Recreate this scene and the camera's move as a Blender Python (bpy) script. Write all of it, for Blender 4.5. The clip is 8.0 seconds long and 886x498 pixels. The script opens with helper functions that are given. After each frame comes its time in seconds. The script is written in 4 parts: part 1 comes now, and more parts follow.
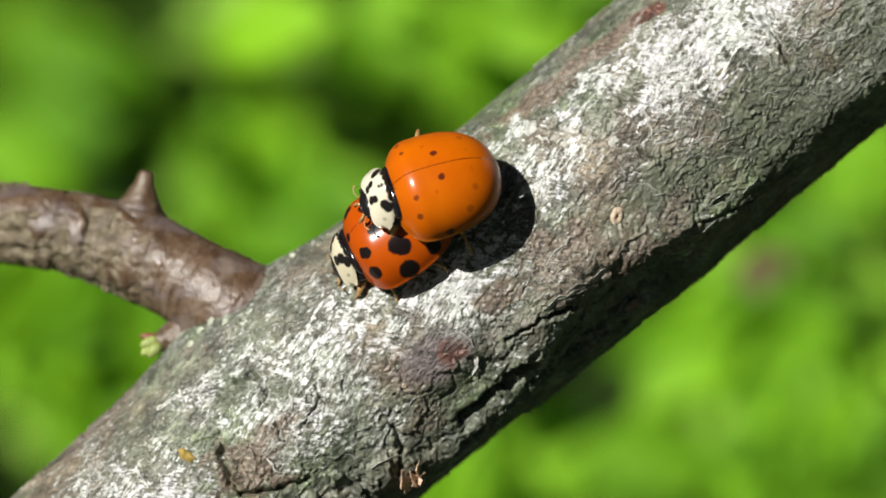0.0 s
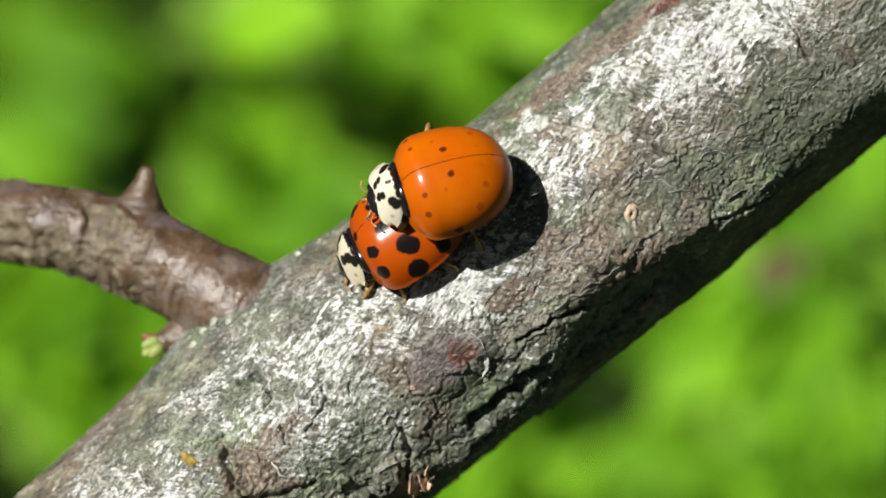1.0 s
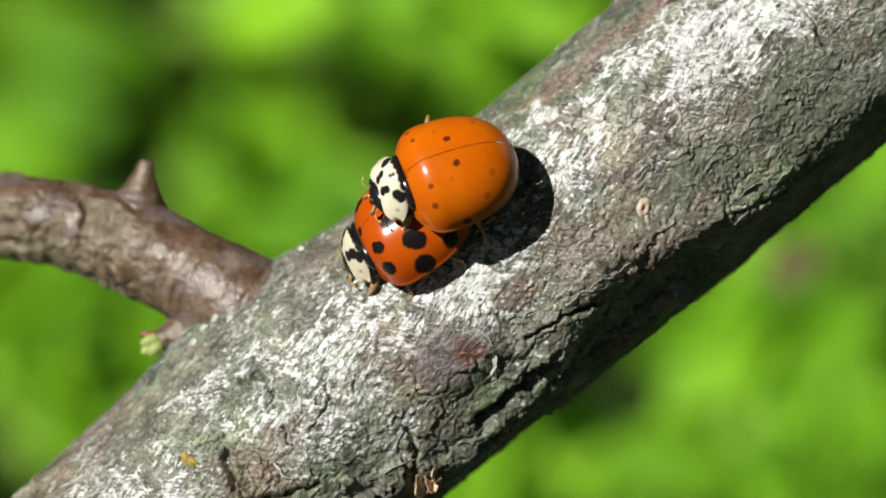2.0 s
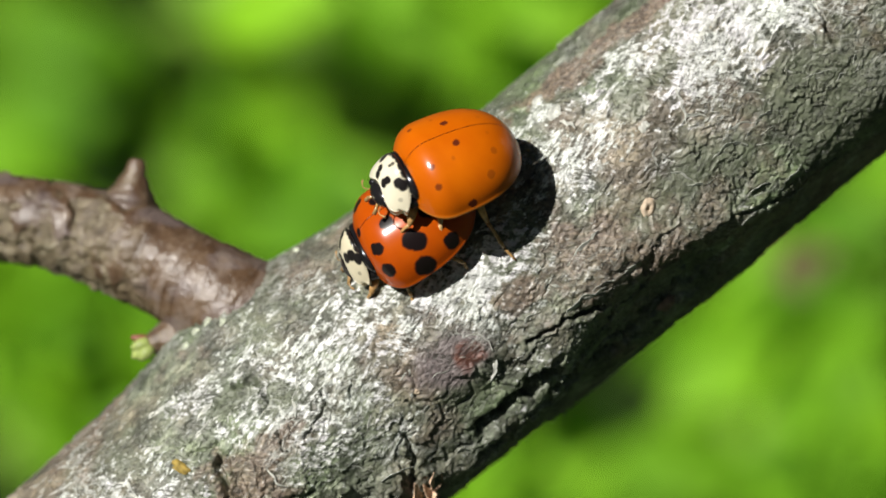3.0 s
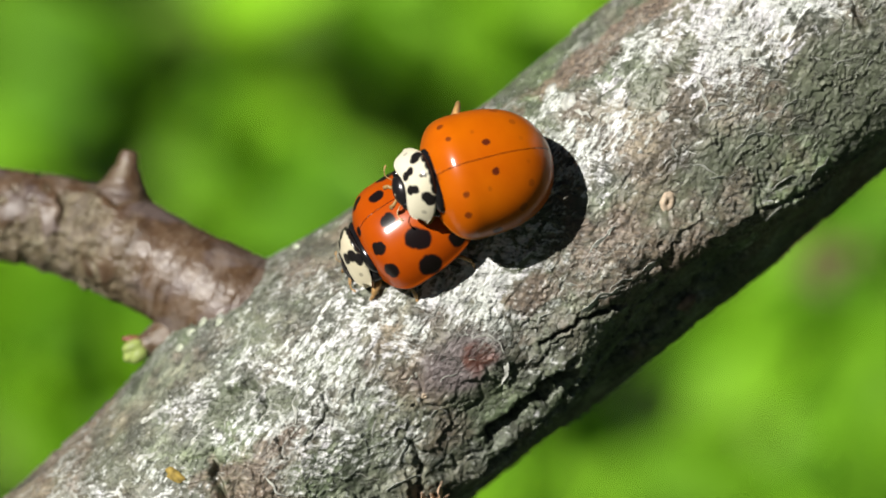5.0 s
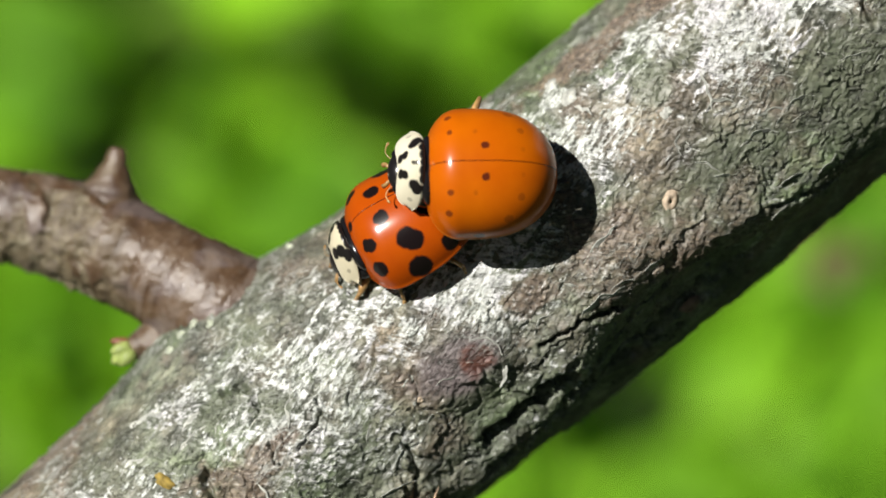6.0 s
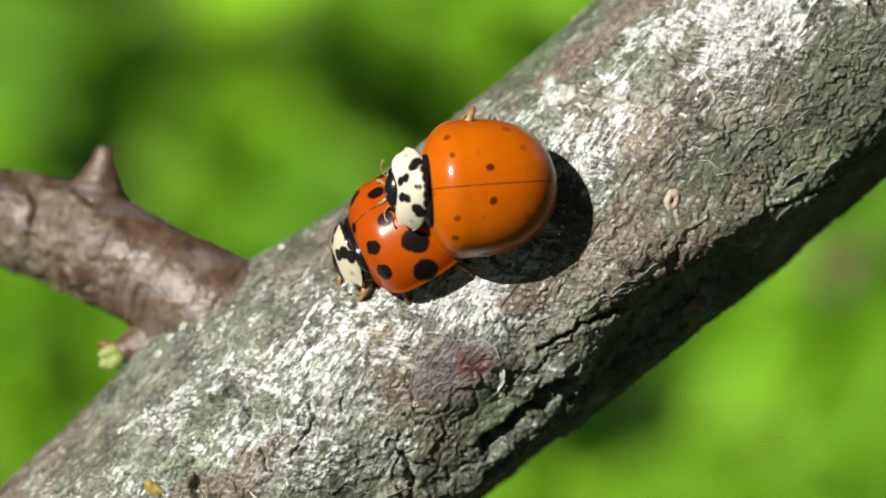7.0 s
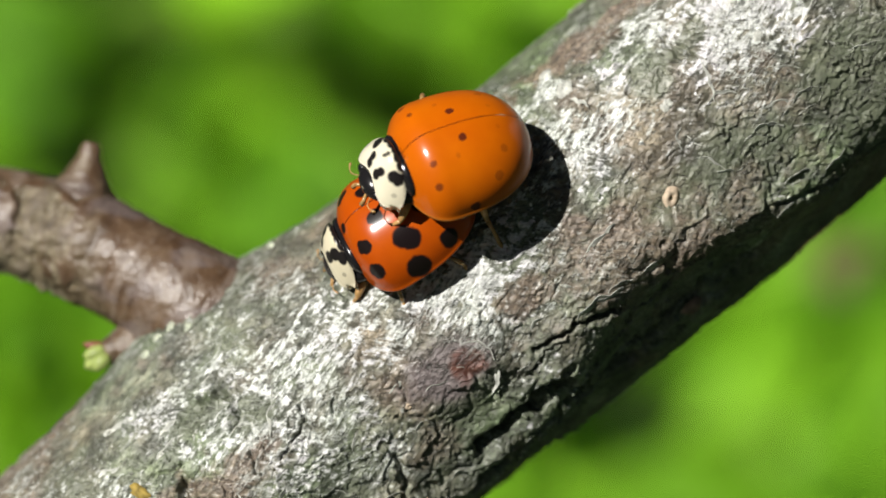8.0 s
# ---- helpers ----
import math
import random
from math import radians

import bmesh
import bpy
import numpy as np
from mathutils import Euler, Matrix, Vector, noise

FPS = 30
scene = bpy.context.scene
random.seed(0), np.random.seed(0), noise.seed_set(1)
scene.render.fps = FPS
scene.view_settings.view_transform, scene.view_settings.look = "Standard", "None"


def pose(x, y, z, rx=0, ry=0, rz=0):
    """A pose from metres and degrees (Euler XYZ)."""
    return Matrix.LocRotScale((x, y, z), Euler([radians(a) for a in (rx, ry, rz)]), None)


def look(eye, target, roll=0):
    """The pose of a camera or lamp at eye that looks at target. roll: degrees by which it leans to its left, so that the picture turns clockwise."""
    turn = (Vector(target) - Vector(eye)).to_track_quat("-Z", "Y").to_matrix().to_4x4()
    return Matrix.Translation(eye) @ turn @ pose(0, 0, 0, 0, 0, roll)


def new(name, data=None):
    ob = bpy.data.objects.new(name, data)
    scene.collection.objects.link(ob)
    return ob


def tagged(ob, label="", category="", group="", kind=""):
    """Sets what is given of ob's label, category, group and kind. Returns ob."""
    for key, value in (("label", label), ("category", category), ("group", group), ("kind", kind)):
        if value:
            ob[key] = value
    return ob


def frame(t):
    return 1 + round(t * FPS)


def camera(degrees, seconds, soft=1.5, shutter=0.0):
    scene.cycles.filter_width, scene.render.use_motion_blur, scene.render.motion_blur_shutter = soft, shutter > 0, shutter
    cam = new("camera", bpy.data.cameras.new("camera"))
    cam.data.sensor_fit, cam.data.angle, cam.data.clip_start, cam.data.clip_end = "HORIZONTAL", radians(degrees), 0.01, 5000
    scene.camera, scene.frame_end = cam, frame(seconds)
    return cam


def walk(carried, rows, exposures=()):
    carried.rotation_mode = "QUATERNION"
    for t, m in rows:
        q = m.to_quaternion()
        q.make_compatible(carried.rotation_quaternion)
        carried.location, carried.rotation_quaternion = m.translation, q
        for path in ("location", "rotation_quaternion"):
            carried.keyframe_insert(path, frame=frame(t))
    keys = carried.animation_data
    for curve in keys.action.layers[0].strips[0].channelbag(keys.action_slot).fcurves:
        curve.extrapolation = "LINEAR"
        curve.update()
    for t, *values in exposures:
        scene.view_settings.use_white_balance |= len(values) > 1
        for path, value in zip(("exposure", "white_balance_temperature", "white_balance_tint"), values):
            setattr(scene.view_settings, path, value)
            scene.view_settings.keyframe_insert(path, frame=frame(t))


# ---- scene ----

# All small things are laid out in a frame V that stands 1 m above the ground and is tipped like the view: x right, y up, z towards the viewer.
MM = 0.001
ANGLE = radians(39.3)  # the slope of the limb across the view
V = pose(0, 0, 1.0, 65, 0, 0)
LENS = 2.5
cam = camera(LENS, 8.0, soft=1.7)
FOCUS = 0.9166
# seconds, zoom-in factor of the approach, sideways and upward drift in millimetres
ROWS = [
    (0.0, 1.0000, 0.000, 0.000),
    (0.2, 1.0054, 0.104, -0.041),
    (0.3, 1.0081, 0.176, -0.011),
    (0.5, 1.0135, -0.120, -0.031),
    (0.7, 1.0189, -0.047, -0.046),
    (0.8, 1.0217, -0.127, -0.067),
    (1.0, 1.0271, -0.416, -0.078),
    (1.2, 1.0327, -0.291, -0.100),
    (1.3, 1.0354, -0.295, -0.096),
    (1.5, 1.0410, -0.505, -0.131),
    (1.7, 1.0468, -0.698, -0.251),
    (2.8, 1.0790, -0.732, -0.222),
    (2.9, 1.0819, -0.708, -0.265),
    (3.0, 1.0848, -0.675, -0.236),
    (3.2, 1.0910, -0.708, -0.274),
    (3.3, 1.0942, -0.683, -0.269),
    (3.5, 1.1004, -0.720, -0.249),
    (3.7, 1.1065, -0.519, -0.249),
    (3.8, 1.1096, -0.496, -0.291),
    (4.0, 1.1157, -0.844, -0.298),
    (4.2, 1.1205, -0.438, -0.273),
    (4.3, 1.1229, -0.604, -0.293),
    (4.4, 1.1253, -0.654, -0.335),
    (4.5, 1.1277, -0.614, -0.301),
    (4.6, 1.1308, -1.103, -0.344),
    (4.7, 1.1339, -1.056, -0.362),
    (5.8, 1.1681, -0.951, -0.373),
    (5.9, 1.1712, -0.861, -0.368),
    (6.0, 1.1743, -0.884, -0.383),
    (6.2, 1.1799, -0.797, -0.376),
    (6.3, 1.1828, -0.580, -0.306),
    (6.5, 1.1884, -0.561, -0.295),
    (6.6, 1.1916, -0.540, -0.336),
    (6.7, 1.1948, -0.539, -0.310),
    (6.8, 1.1979, -0.582, -0.348),
    (7.0, 1.2043, -0.732, -0.351),
    (7.2, 1.2101, -0.753, -0.372),
    (7.3, 1.2129, -0.690, -0.368),
    (7.5, 1.2187, -0.731, -0.367),
    (7.7, 1.2241, -0.802, -0.372),
    (7.8, 1.2267, -0.637, -0.389),
    (8.0, 1.2321, -0.493, -0.411),
]
walk(cam, [(t, V @ pose(x * MM, y * MM, 0.005 + FOCUS / s)) for t, s, x, y in ROWS])

# ---- light ----
SUN_FROM = Vector((-0.55, 0.40, 0.73)).normalized()
sun_world = (V.to_3x3() @ SUN_FROM).normalized()
world = bpy.data.worlds.new("sky")
scene.world = world
world.use_nodes = True
wn = world.node_tree.nodes
sky = wn.new("ShaderNodeTexSky")
sky.sky_type = "NISHITA"
sky.sun_disc = False
sky.sun_elevation = math.asin(sun_world.z)
sky.sun_rotation = math.atan2(sun_world.x, sun_world.y)
world.node_tree.links.new(sky.outputs[0], wn["Background"].inputs[0])
wn["Background"].inputs[1].default_value = 0.0065
sun = new("sun", bpy.data.lights.new("sun", "SUN"))
sun.data.energy = 4.5
sun.data.angle = radians(0.55)
sun.data.color = (1.0, 0.96, 0.90)
sun.matrix_world = look(sun_world * 3, (0, 0, 0))
scene.view_settings.exposure = 0.32


# ---- noise on arrays ----
def _hash(ix, iy, iz, seed):
    h = (ix * 374761393 + iy * 668265263 + iz * 2147483647 + seed * 974634777) & 0xFFFFFFFF
    h = ((h ^ (h >> 13)) * 1274126177) & 0xFFFFFFFF
    h = ((h ^ (h >> 16)) * 2246822519) & 0xFFFFFFFF
    return ((h ^ (h >> 15)) & 0xFFFFFF) / float(0xFFFFFF)


def vnoise(p, seed=0):
    """Smooth noise from -1 to 1 at an array of points."""
    i = np.floor(p).astype(np.int64)
    f = p - i
    f = f * f * f * (f * (f * 6 - 15) + 10)
    out = np.zeros(len(p))
    for dx in (0, 1):
        for dy in (0, 1):
            for dz in (0, 1):
                w = (f[:, 0] if dx else 1 - f[:, 0]) * (f[:, 1] if dy else 1 - f[:, 1]) * (f[:, 2] if dz else 1 - f[:, 2])
                out += w * _hash(i[:, 0] + dx, i[:, 1] + dy, i[:, 2] + dz, seed)
    return out * 2 - 1


def fbm(p, octaves=4, seed=0):
    out, amp, tot = np.zeros(len(p)), 1.0, 0.0
    for k in range(octaves):
        out += amp * vnoise(p * 2.03 ** k + 17.3 * k, seed + k)
        tot += amp
        amp *= 0.5
    return out / tot


def worley(p, seed=0):
    """Nearest and second distance to jittered cell points, a value of the nearest cell, and the way to its point."""
    i = np.floor(p).astype(np.int64)
    d1, d2, cid = np.full(len(p), 9.0), np.full(len(p), 9.0), np.zeros(len(p))
    way = np.zeros((len(p), 3))
    for dx in (-1, 0, 1):
        for dy in (-1, 0, 1):
            for dz in (-1, 0, 1):
                c = i + np.array((dx, dy, dz))
                q = np.stack([_hash(c[:, 0], c[:, 1], c[:, 2], seed + k) for k in range(3)], 1) + c - p
                d = np.sqrt((q ** 2).sum(1))
                near = d < d1
                d2 = np.where(near, d1, np.minimum(d2, d))
                cid = np.where(near, _hash(c[:, 0], c[:, 1], c[:, 2], seed + 7), cid)
                way[near] = q[near]
                d1 = np.where(near, d, d1)
    return d1, d2, cid, way


def smooth(a, b, x):
    t = np.clip((x - a) / (b - a), 0, 1)
    return t * t * (3 - 2 * t)


# ---- materials ----
class Mat:
    """A node material with short ways to add nodes."""

    def __init__(self, name):
        self.m = bpy.data.materials.new(name)
        self.m.use_nodes = True
        self.t = self.m.node_tree
        self.b = self.t.nodes["Principled BSDF"]

    def node(self, kind, **kw):
        n = self.t.nodes.new(kind)
        for k, v in kw.items():
            n.inputs[k].default_value = v
        return n

    def link(self, a, b):
        self.t.links.new(a, b)

    def put(self, **kw):
        for k, v in kw.items():
            self.b.inputs[k.replace("_", " ")].default_value = v
        return self

    def coord(self, which="Object"):
        return self.t.nodes.new("ShaderNodeTexCoord").outputs[which]

    def noise(self, scale, detail=4, rough=0.6, vec=None):
        n = self.node("ShaderNodeTexNoise", Scale=scale, Detail=detail, Roughness=rough)
        self.link(vec if vec is not None else self.coord(), n.inputs["Vector"])
        return n.outputs["Fac"]

    def ramp(self, fac, stops):
        n = self.t.nodes.new("ShaderNodeValToRGB")
        e = n.color_ramp.elements
        while len(e) < len(stops):
            e.new(0.5)
        for el, (p, c) in zip(e, stops):
            el.position = p
            el.color = (*c, 1) if len(c) == 3 else c
        self.link(fac, n.inputs[0])
        return n.outputs[0]

    def mix(self, fac, a, b, blend="MIX"):
        n = self.t.nodes.new("ShaderNodeMix")
        n.data_type = "RGBA"
        n.blend_type = blend
        for i, v in ((0, fac), (6, a), (7, b)):
            if isinstance(v, (float, int)):
                n.inputs[i].default_value = v
            elif isinstance(v, tuple):
                n.inputs[i].default_value = (*v, 1)
            else:
                self.link(v, n.inputs[i])
        return n.outputs[2]

    def math(self, op, a, b=0.0, c=0.0):
        n = self.t.nodes.new("ShaderNodeMath")
        n.operation = op
        for i, v in enumerate((a, b, c)):
            if isinstance(v, (float, int)):
                n.inputs[i].default_value = v
            else:
                self.link(v, n.inputs[i])
        return n.outputs[0]

    def attr(self, name, out="Fac"):
        n = self.t.nodes.new("ShaderNodeAttribute")
        n.attribute_name = name
        return n.outputs[out]

    def colour(self, sock):
        self.link(sock, self.b.inputs["Base Color"])

    def bump(self, height, distance, strength=1.0):
        n = self.node("ShaderNodeBump", Strength=strength, Distance=distance)
        self.link(height, n.inputs["Height"])
        self.link(n.outputs[0], self.b.inputs["Normal"])


def bark_material():
    m = Mat("bark")
    co = m.coord()

    def along(angle, stretch):
        """Coordinates turned by an angle from the limb's length and drawn out along it."""
        turn = m.t.nodes.new("ShaderNodeMapping")
        turn.inputs["Rotation"].default_value = (0, 0, -ANGLE - radians(angle))
        m.link(co, turn.inputs["Vector"])
        draw = m.t.nodes.new("ShaderNodeMapping")
        draw.inputs["Scale"].default_value = (stretch, 1.0, 1.0)
        m.link(turn.outputs[0], draw.inputs["Vector"])
        return draw.outputs[0]

    def bent(vec, scale, by):
        n = m.node("ShaderNodeTexNoise", Scale=scale, Detail=3.0)
        m.link(vec, n.inputs["Vector"])
        bend = m.t.nodes.new("ShaderNodeVectorMath")
        bend.operation = "MULTIPLY_ADD"
        m.link(n.outputs["Color"], bend.inputs[0])
        bend.inputs[1].default_value = (by, by, by)
        m.link(vec, bend.inputs[2])
        return bend.outputs[0]

    vec = bent(along(0, 0.6), 900.0, 0.0011)
    one = bent(along(18, 0.24), 700.0, 0.00050)
    two = bent(along(-48, 0.28), 700.0, 0.00055)

    def curls(scale, width):
        n = m.noise(scale, 2, 0.5, vec)
        far = m.math("ABSOLUTE", m.math("SUBTRACT", n, 0.5))
        return m.ramp(far, [(0.0, (1, 1, 1)), (width, (0, 0, 0))])

    def cracks(scale, width):
        n = m.node("ShaderNodeTexVoronoi", Scale=scale)
        n.feature = "DISTANCE_TO_EDGE"
        m.link(vec, n.inputs["Vector"])
        return m.ramp(n.outputs["Distance"], [(0.0, (1, 1, 1)), (width, (0, 0, 0))])

    # short fibres and flake rims, lying two ways
    way = m.ramp(m.noise(420, 3), [(0.44, (0, 0, 0)), (0.56, (1, 1, 1))])
    strand = m.mix(way, m.noise(6600, 4, 0.65, one), m.noise(6600, 4, 0.65, two))
    coarse = m.mix(way, m.noise(2600, 3, 0.6, two), m.noise(2600, 3, 0.6, one))
    lip = m.ramp(coarse, [(0.40, (0, 0, 0)), (0.49, (0.25, 0.25, 0.25)), (0.52, (1, 1, 1)), (0.60, (0.45, 0.45, 0.45)), (0.75, (0.2, 0.2, 0.2))])
    fibre = m.ramp(strand, [(0.36, (0, 0, 0)), (0.47, (0.65, 0.65, 0.65)), (0.60, (1, 1, 1))])
    calm = m.ramp(m.noise(260, 4, 0.6), [(0.40, (0.10, 0.10, 0.10)), (0.60, (1, 1, 1))])
    c1 = m.math("MULTIPLY", curls(700, 0.026), calm)
    worn = m.ramp(m.noise(330, 5, 0.65), [(0.42, (0.10, 0.10, 0.10)), (0.58, (1, 1, 1))])
    worn = m.math("MULTIPLY", worn, m.math("ADD", m.math("MULTIPLY", m.attr("scaly"), 0.7), 0.3))
    broken = m.ramp(m.noise(420, 3), [(0.48, (0, 0, 0)), (0.60, (1, 1, 1))])
    k1 = m.math("MULTIPLY", cracks(700, 0.028), broken)
    base = m.ramp(m.noise(2300, 7, 0.78, vec), [(0.32, (0.045, 0.050, 0.036)), (0.5, (0.150, 0.165, 0.122)), (0.68, (0.34, 0.365, 0.29))])
    hue = m.ramp(m.noise(170, 4, 0.6), [(0.36, (1.24, 0.93, 0.92)), (0.5, (1.0, 1.0, 1.0)), (0.64, (0.88, 1.08, 0.76))])
    base = m.mix(0.9, base, hue, "MULTIPLY")
    base = m.mix(1.0, base, m.ramp(m.noise(520, 5, 0.62), [(0.36, (0.46, 0.47, 0.45)), (0.52, (1.0, 1.0, 0.96)), (0.66, (1.55, 1.55, 1.42))]), "MULTIPLY")
    col = m.mix(m.attr("green"), base, m.ramp(m.noise(2200, 4), [(0.3, (0.07, 0.085, 0.05)), (0.7, (0.21, 0.235, 0.155))]))
    col = m.mix(m.attr("brown"), col, m.ramp(strand, [(0.3, (0.060, 0.036, 0.028)), (0.5, (0.21, 0.145, 0.108)), (0.7, (0.44, 0.34, 0.25))]))
    col = m.mix(m.math("MULTIPLY", m.attr("scar"), 0.9), col, m.ramp(m.noise(4200, 5, 0.7), [(0.32, (0.065, 0.050, 0.050)), (0.5, (0.17, 0.135, 0.135)), (0.70, (0.34, 0.285, 0.29))]))
    col = m.mix(m.attr("red"), col, m.ramp(m.noise(1500, 4), [(0.35, (0.055, 0.018, 0.014)), (0.7, (0.21, 0.055, 0.022))]))
    # pale whitens flecks of bark and carries the sheen painted on the sun-facing side
    speck = m.math("ADD", m.attr("pale"), m.math("MULTIPLY", m.math("SUBTRACT", m.math("ADD", m.math("MULTIPLY", strand, 0.6), m.math("MULTIPLY", m.noise(7000, 5, 0.7, vec), 0.4)), 0.5), 4.2))
    pale = m.ramp(speck, [(0.34, (0, 0, 0)), (0.80, (1, 1, 1))])
    pale = m.math("MULTIPLY", pale, m.ramp(m.attr("pale"), [(0.05, (0, 0, 0)), (0.35, (1, 1, 1))]))
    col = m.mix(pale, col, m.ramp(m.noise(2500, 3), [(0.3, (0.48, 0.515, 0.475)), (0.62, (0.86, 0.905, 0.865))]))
    col = m.mix(m.math("MULTIPLY", pale, 0.8), col, m.ramp(m.noise(380, 4, 0.6), [(0.40, (1.0, 1.0, 0.97)), (0.60, (0.99, 0.90, 1.0))]), "MULTIPLY")
    col = m.mix(m.math("MULTIPLY", m.math("MULTIPLY", m.math("SUBTRACT", 1.0, fibre), m.math("ADD", m.math("MULTIPLY", worn, 0.7), 0.3)), 0.56), col, (0.036, 0.036, 0.026))
    pits = m.ramp(m.mix(0.5, m.noise(7800, 3, 0.7, two), m.noise(5200, 3, 0.7, one)), [(0.38, (1, 1, 1)), (0.46, (0, 0, 0))])
    col = m.mix(m.math("MULTIPLY", pits, 0.62), col, (0.040, 0.041, 0.031))
    rim = m.math("MULTIPLY", m.math("MAXIMUM", c1, m.math("MULTIPLY", m.ramp(coarse, [(0.50, (0, 0, 0)), (0.53, (1, 1, 1)), (0.57, (0, 0, 0))]), m.math("MULTIPLY", worn, 0.8))), m.attr("scaly"))
    col = m.mix(rim, col, (0.60, 0.62, 0.57))
    col = m.mix(m.math("MULTIPLY", k1, 0.12), col, (0.045, 0.042, 0.034))
    m.colour(col)
    rough = m.ramp(m.noise(900, 5), [(0.3, (0.33, 0.33, 0.33)), (0.7, (0.55, 0.55, 0.55))])
    m.link(rough, m.b.inputs["Roughness"])
    m.put(Specular_IOR_Level=0.85)
    h = m.math("ADD", m.math("MULTIPLY", c1, 0.22), m.math("MULTIPLY", m.math("MULTIPLY", fibre, m.math("ADD", m.math("MULTIPLY", worn, 0.75), 0.25)), 0.50))
    h = m.math("ADD", h, m.math("MULTIPLY", m.math("MULTIPLY", lip, worn), 0.5))
    h = m.math("ADD", h, m.math("MULTIPLY", m.noise(700, 4, 0.5, vec), 0.8))
    h = m.math("ADD", h, m.math("MULTIPLY", m.noise(5200, 4, 0.6, vec), 0.45))
    h = m.math("SUBTRACT", h, m.math("ADD", m.math("MULTIPLY", k1, 0.25), m.math("MULTIPLY", pits, 0.45)))
    m.bump(h, 0.000088, 1.0)
    return m.m


def twig_material():
    m = Mat("twig_bark")
    skin = m.ramp(m.noise(650, 7, 0.72), [(0.30, (0.042, 0.020, 0.009)), (0.5, (0.105, 0.062, 0.034)), (0.70, (0.20, 0.140, 0.090))])
    col = m.mix(m.attr("grey"), skin, (0.17, 0.135, 0.128))
    col = m.mix(m.attr("scurf"), col, m.ramp(m.noise(1700, 5, 0.7), [(0.3, (0.055, 0.040, 0.022)), (0.5, (0.17, 0.135, 0.080)), (0.70, (0.40, 0.355, 0.25))]))
    col = m.mix(m.math("MULTIPLY", m.attr("crest"), 0.30), col, (0.34, 0.28, 0.235))
    col = m.mix(m.math("MULTIPLY", m.attr("ring"), 0.45), col, (0.035, 0.018, 0.010))
    m.colour(col)
    m.put(Specular_IOR_Level=0.65)
    m.link(m.ramp(m.noise(1400, 5, 0.7), [(0.3, (0.27, 0.27, 0.27)), (0.7, (0.46, 0.46, 0.46))]), m.b.inputs["Roughness"])
    h = m.math("ADD", m.noise(2600, 5), m.math("MULTIPLY", m.math("MULTIPLY", m.noise(1500, 6, 0.7), m.attr("scurf")), 3.0))
    m.bump(h, 0.00008, 1.0)
    return m.m


def shell_material(name, base, dark_base, spots, spot_colour, warp=0.10, seam=None, rim=None, base_line=None, rough=0.28):
    """A glossy beetle shell; spots are (|x|, y, z, radius, strength) in millimetres on both halves alike."""
    m = Mat(name)
    co = m.coord()
    n = m.node("ShaderNodeTexNoise", Scale=2600.0, Detail=2.0)
    m.link(co, n.inputs["Vector"])
    sub = m.t.nodes.new("ShaderNodeVectorMath")
    sub.operation = "MULTIPLY_ADD"
    m.link(n.outputs["Color"], sub.inputs[0])
    sub.inputs[1].default_value = (2 * warp * MM,) * 3
    sub.inputs[2].default_value = (-warp * MM,) * 3
    add = m.t.nodes.new("ShaderNodeVectorMath")
    add.operation = "ADD"
    m.link(co, add.inputs[0])
    m.link(sub.outputs[0], add.inputs[1])
    sep = m.t.nodes.new("ShaderNodeSeparateXYZ")
    m.link(add.outputs[0], sep.inputs[0])
    ax = m.math("ABSOLUTE", sep.outputs[0])
    com = m.t.nodes.new("ShaderNodeCombineXYZ")
    for i, s in enumerate((ax, sep.outputs[1], sep.outputs[2])):
        m.link(s, com.inputs[i])
    raw = m.t.nodes.new("ShaderNodeSeparateXYZ")
    m.link(co, raw.inputs[0])
    mask = None
    for x, y, z, r, w in spots:
        d = m.t.nodes.new("ShaderNodeVectorMath")
        d.operation = "DISTANCE"
        m.link(com.outputs[0], d.inputs[0])
        d.inputs[1].default_value = (x * MM, y * MM, z * MM)
        mr = m.node("ShaderNodeMapRange")
        mr.interpolation_type = "SMOOTHSTEP"
        m.link(d.outputs["Value"], mr.inputs[0])
        mr.inputs[1].default_value, mr.inputs[2].default_value = r * 0.85 * MM, r * 1.15 * MM
        mr.inputs[3].default_value, mr.inputs[4].default_value = w, 0.0
        mask = mr.outputs[0] if mask is None else m.math("MAXIMUM", mask, mr.outputs[0])
    col = m.ramp(m.noise(500, 4, 0.55), [(0.3, dark_base), (0.7, base)])
    if rim:
        z0, z1, c = rim
        mr = m.node("ShaderNodeMapRange")
        m.link(raw.outputs[2], mr.inputs[0])
        mr.inputs[1].default_value, mr.inputs[2].default_value = z0 * MM, z1 * MM
        mr.inputs[3].default_value, mr.inputs[4].default_value = 0.8, 0.0
        col = m.mix(mr.outputs[0], col, c)
    if seam:
        line = m.math("LESS_THAN", m.math("ABSOLUTE", raw.outputs[0]), seam * MM)
        col = m.mix(m.math("MULTIPLY", line, 0.85), col, (0.10, 0.02, 0.008))
    if base_line:
        back = m.math("LESS_THAN", m.math("SUBTRACT", sep.outputs[1], m.math("MULTIPLY", m.math("MULTIPLY", ax, ax), 80.0)), base_line * MM)
        mask = m.math("MAXIMUM", mask, back)
    col = m.mix(mask, col, spot_colour)
    m.colour(col)
    m.put(Roughness=rough + 0.08, Specular_IOR_Level=0.08, Coat_Weight=0.55, Coat_Roughness=0.16)
    m.bump(m.noise(9000, 2), 0.000007, 0.4)
    return m.m


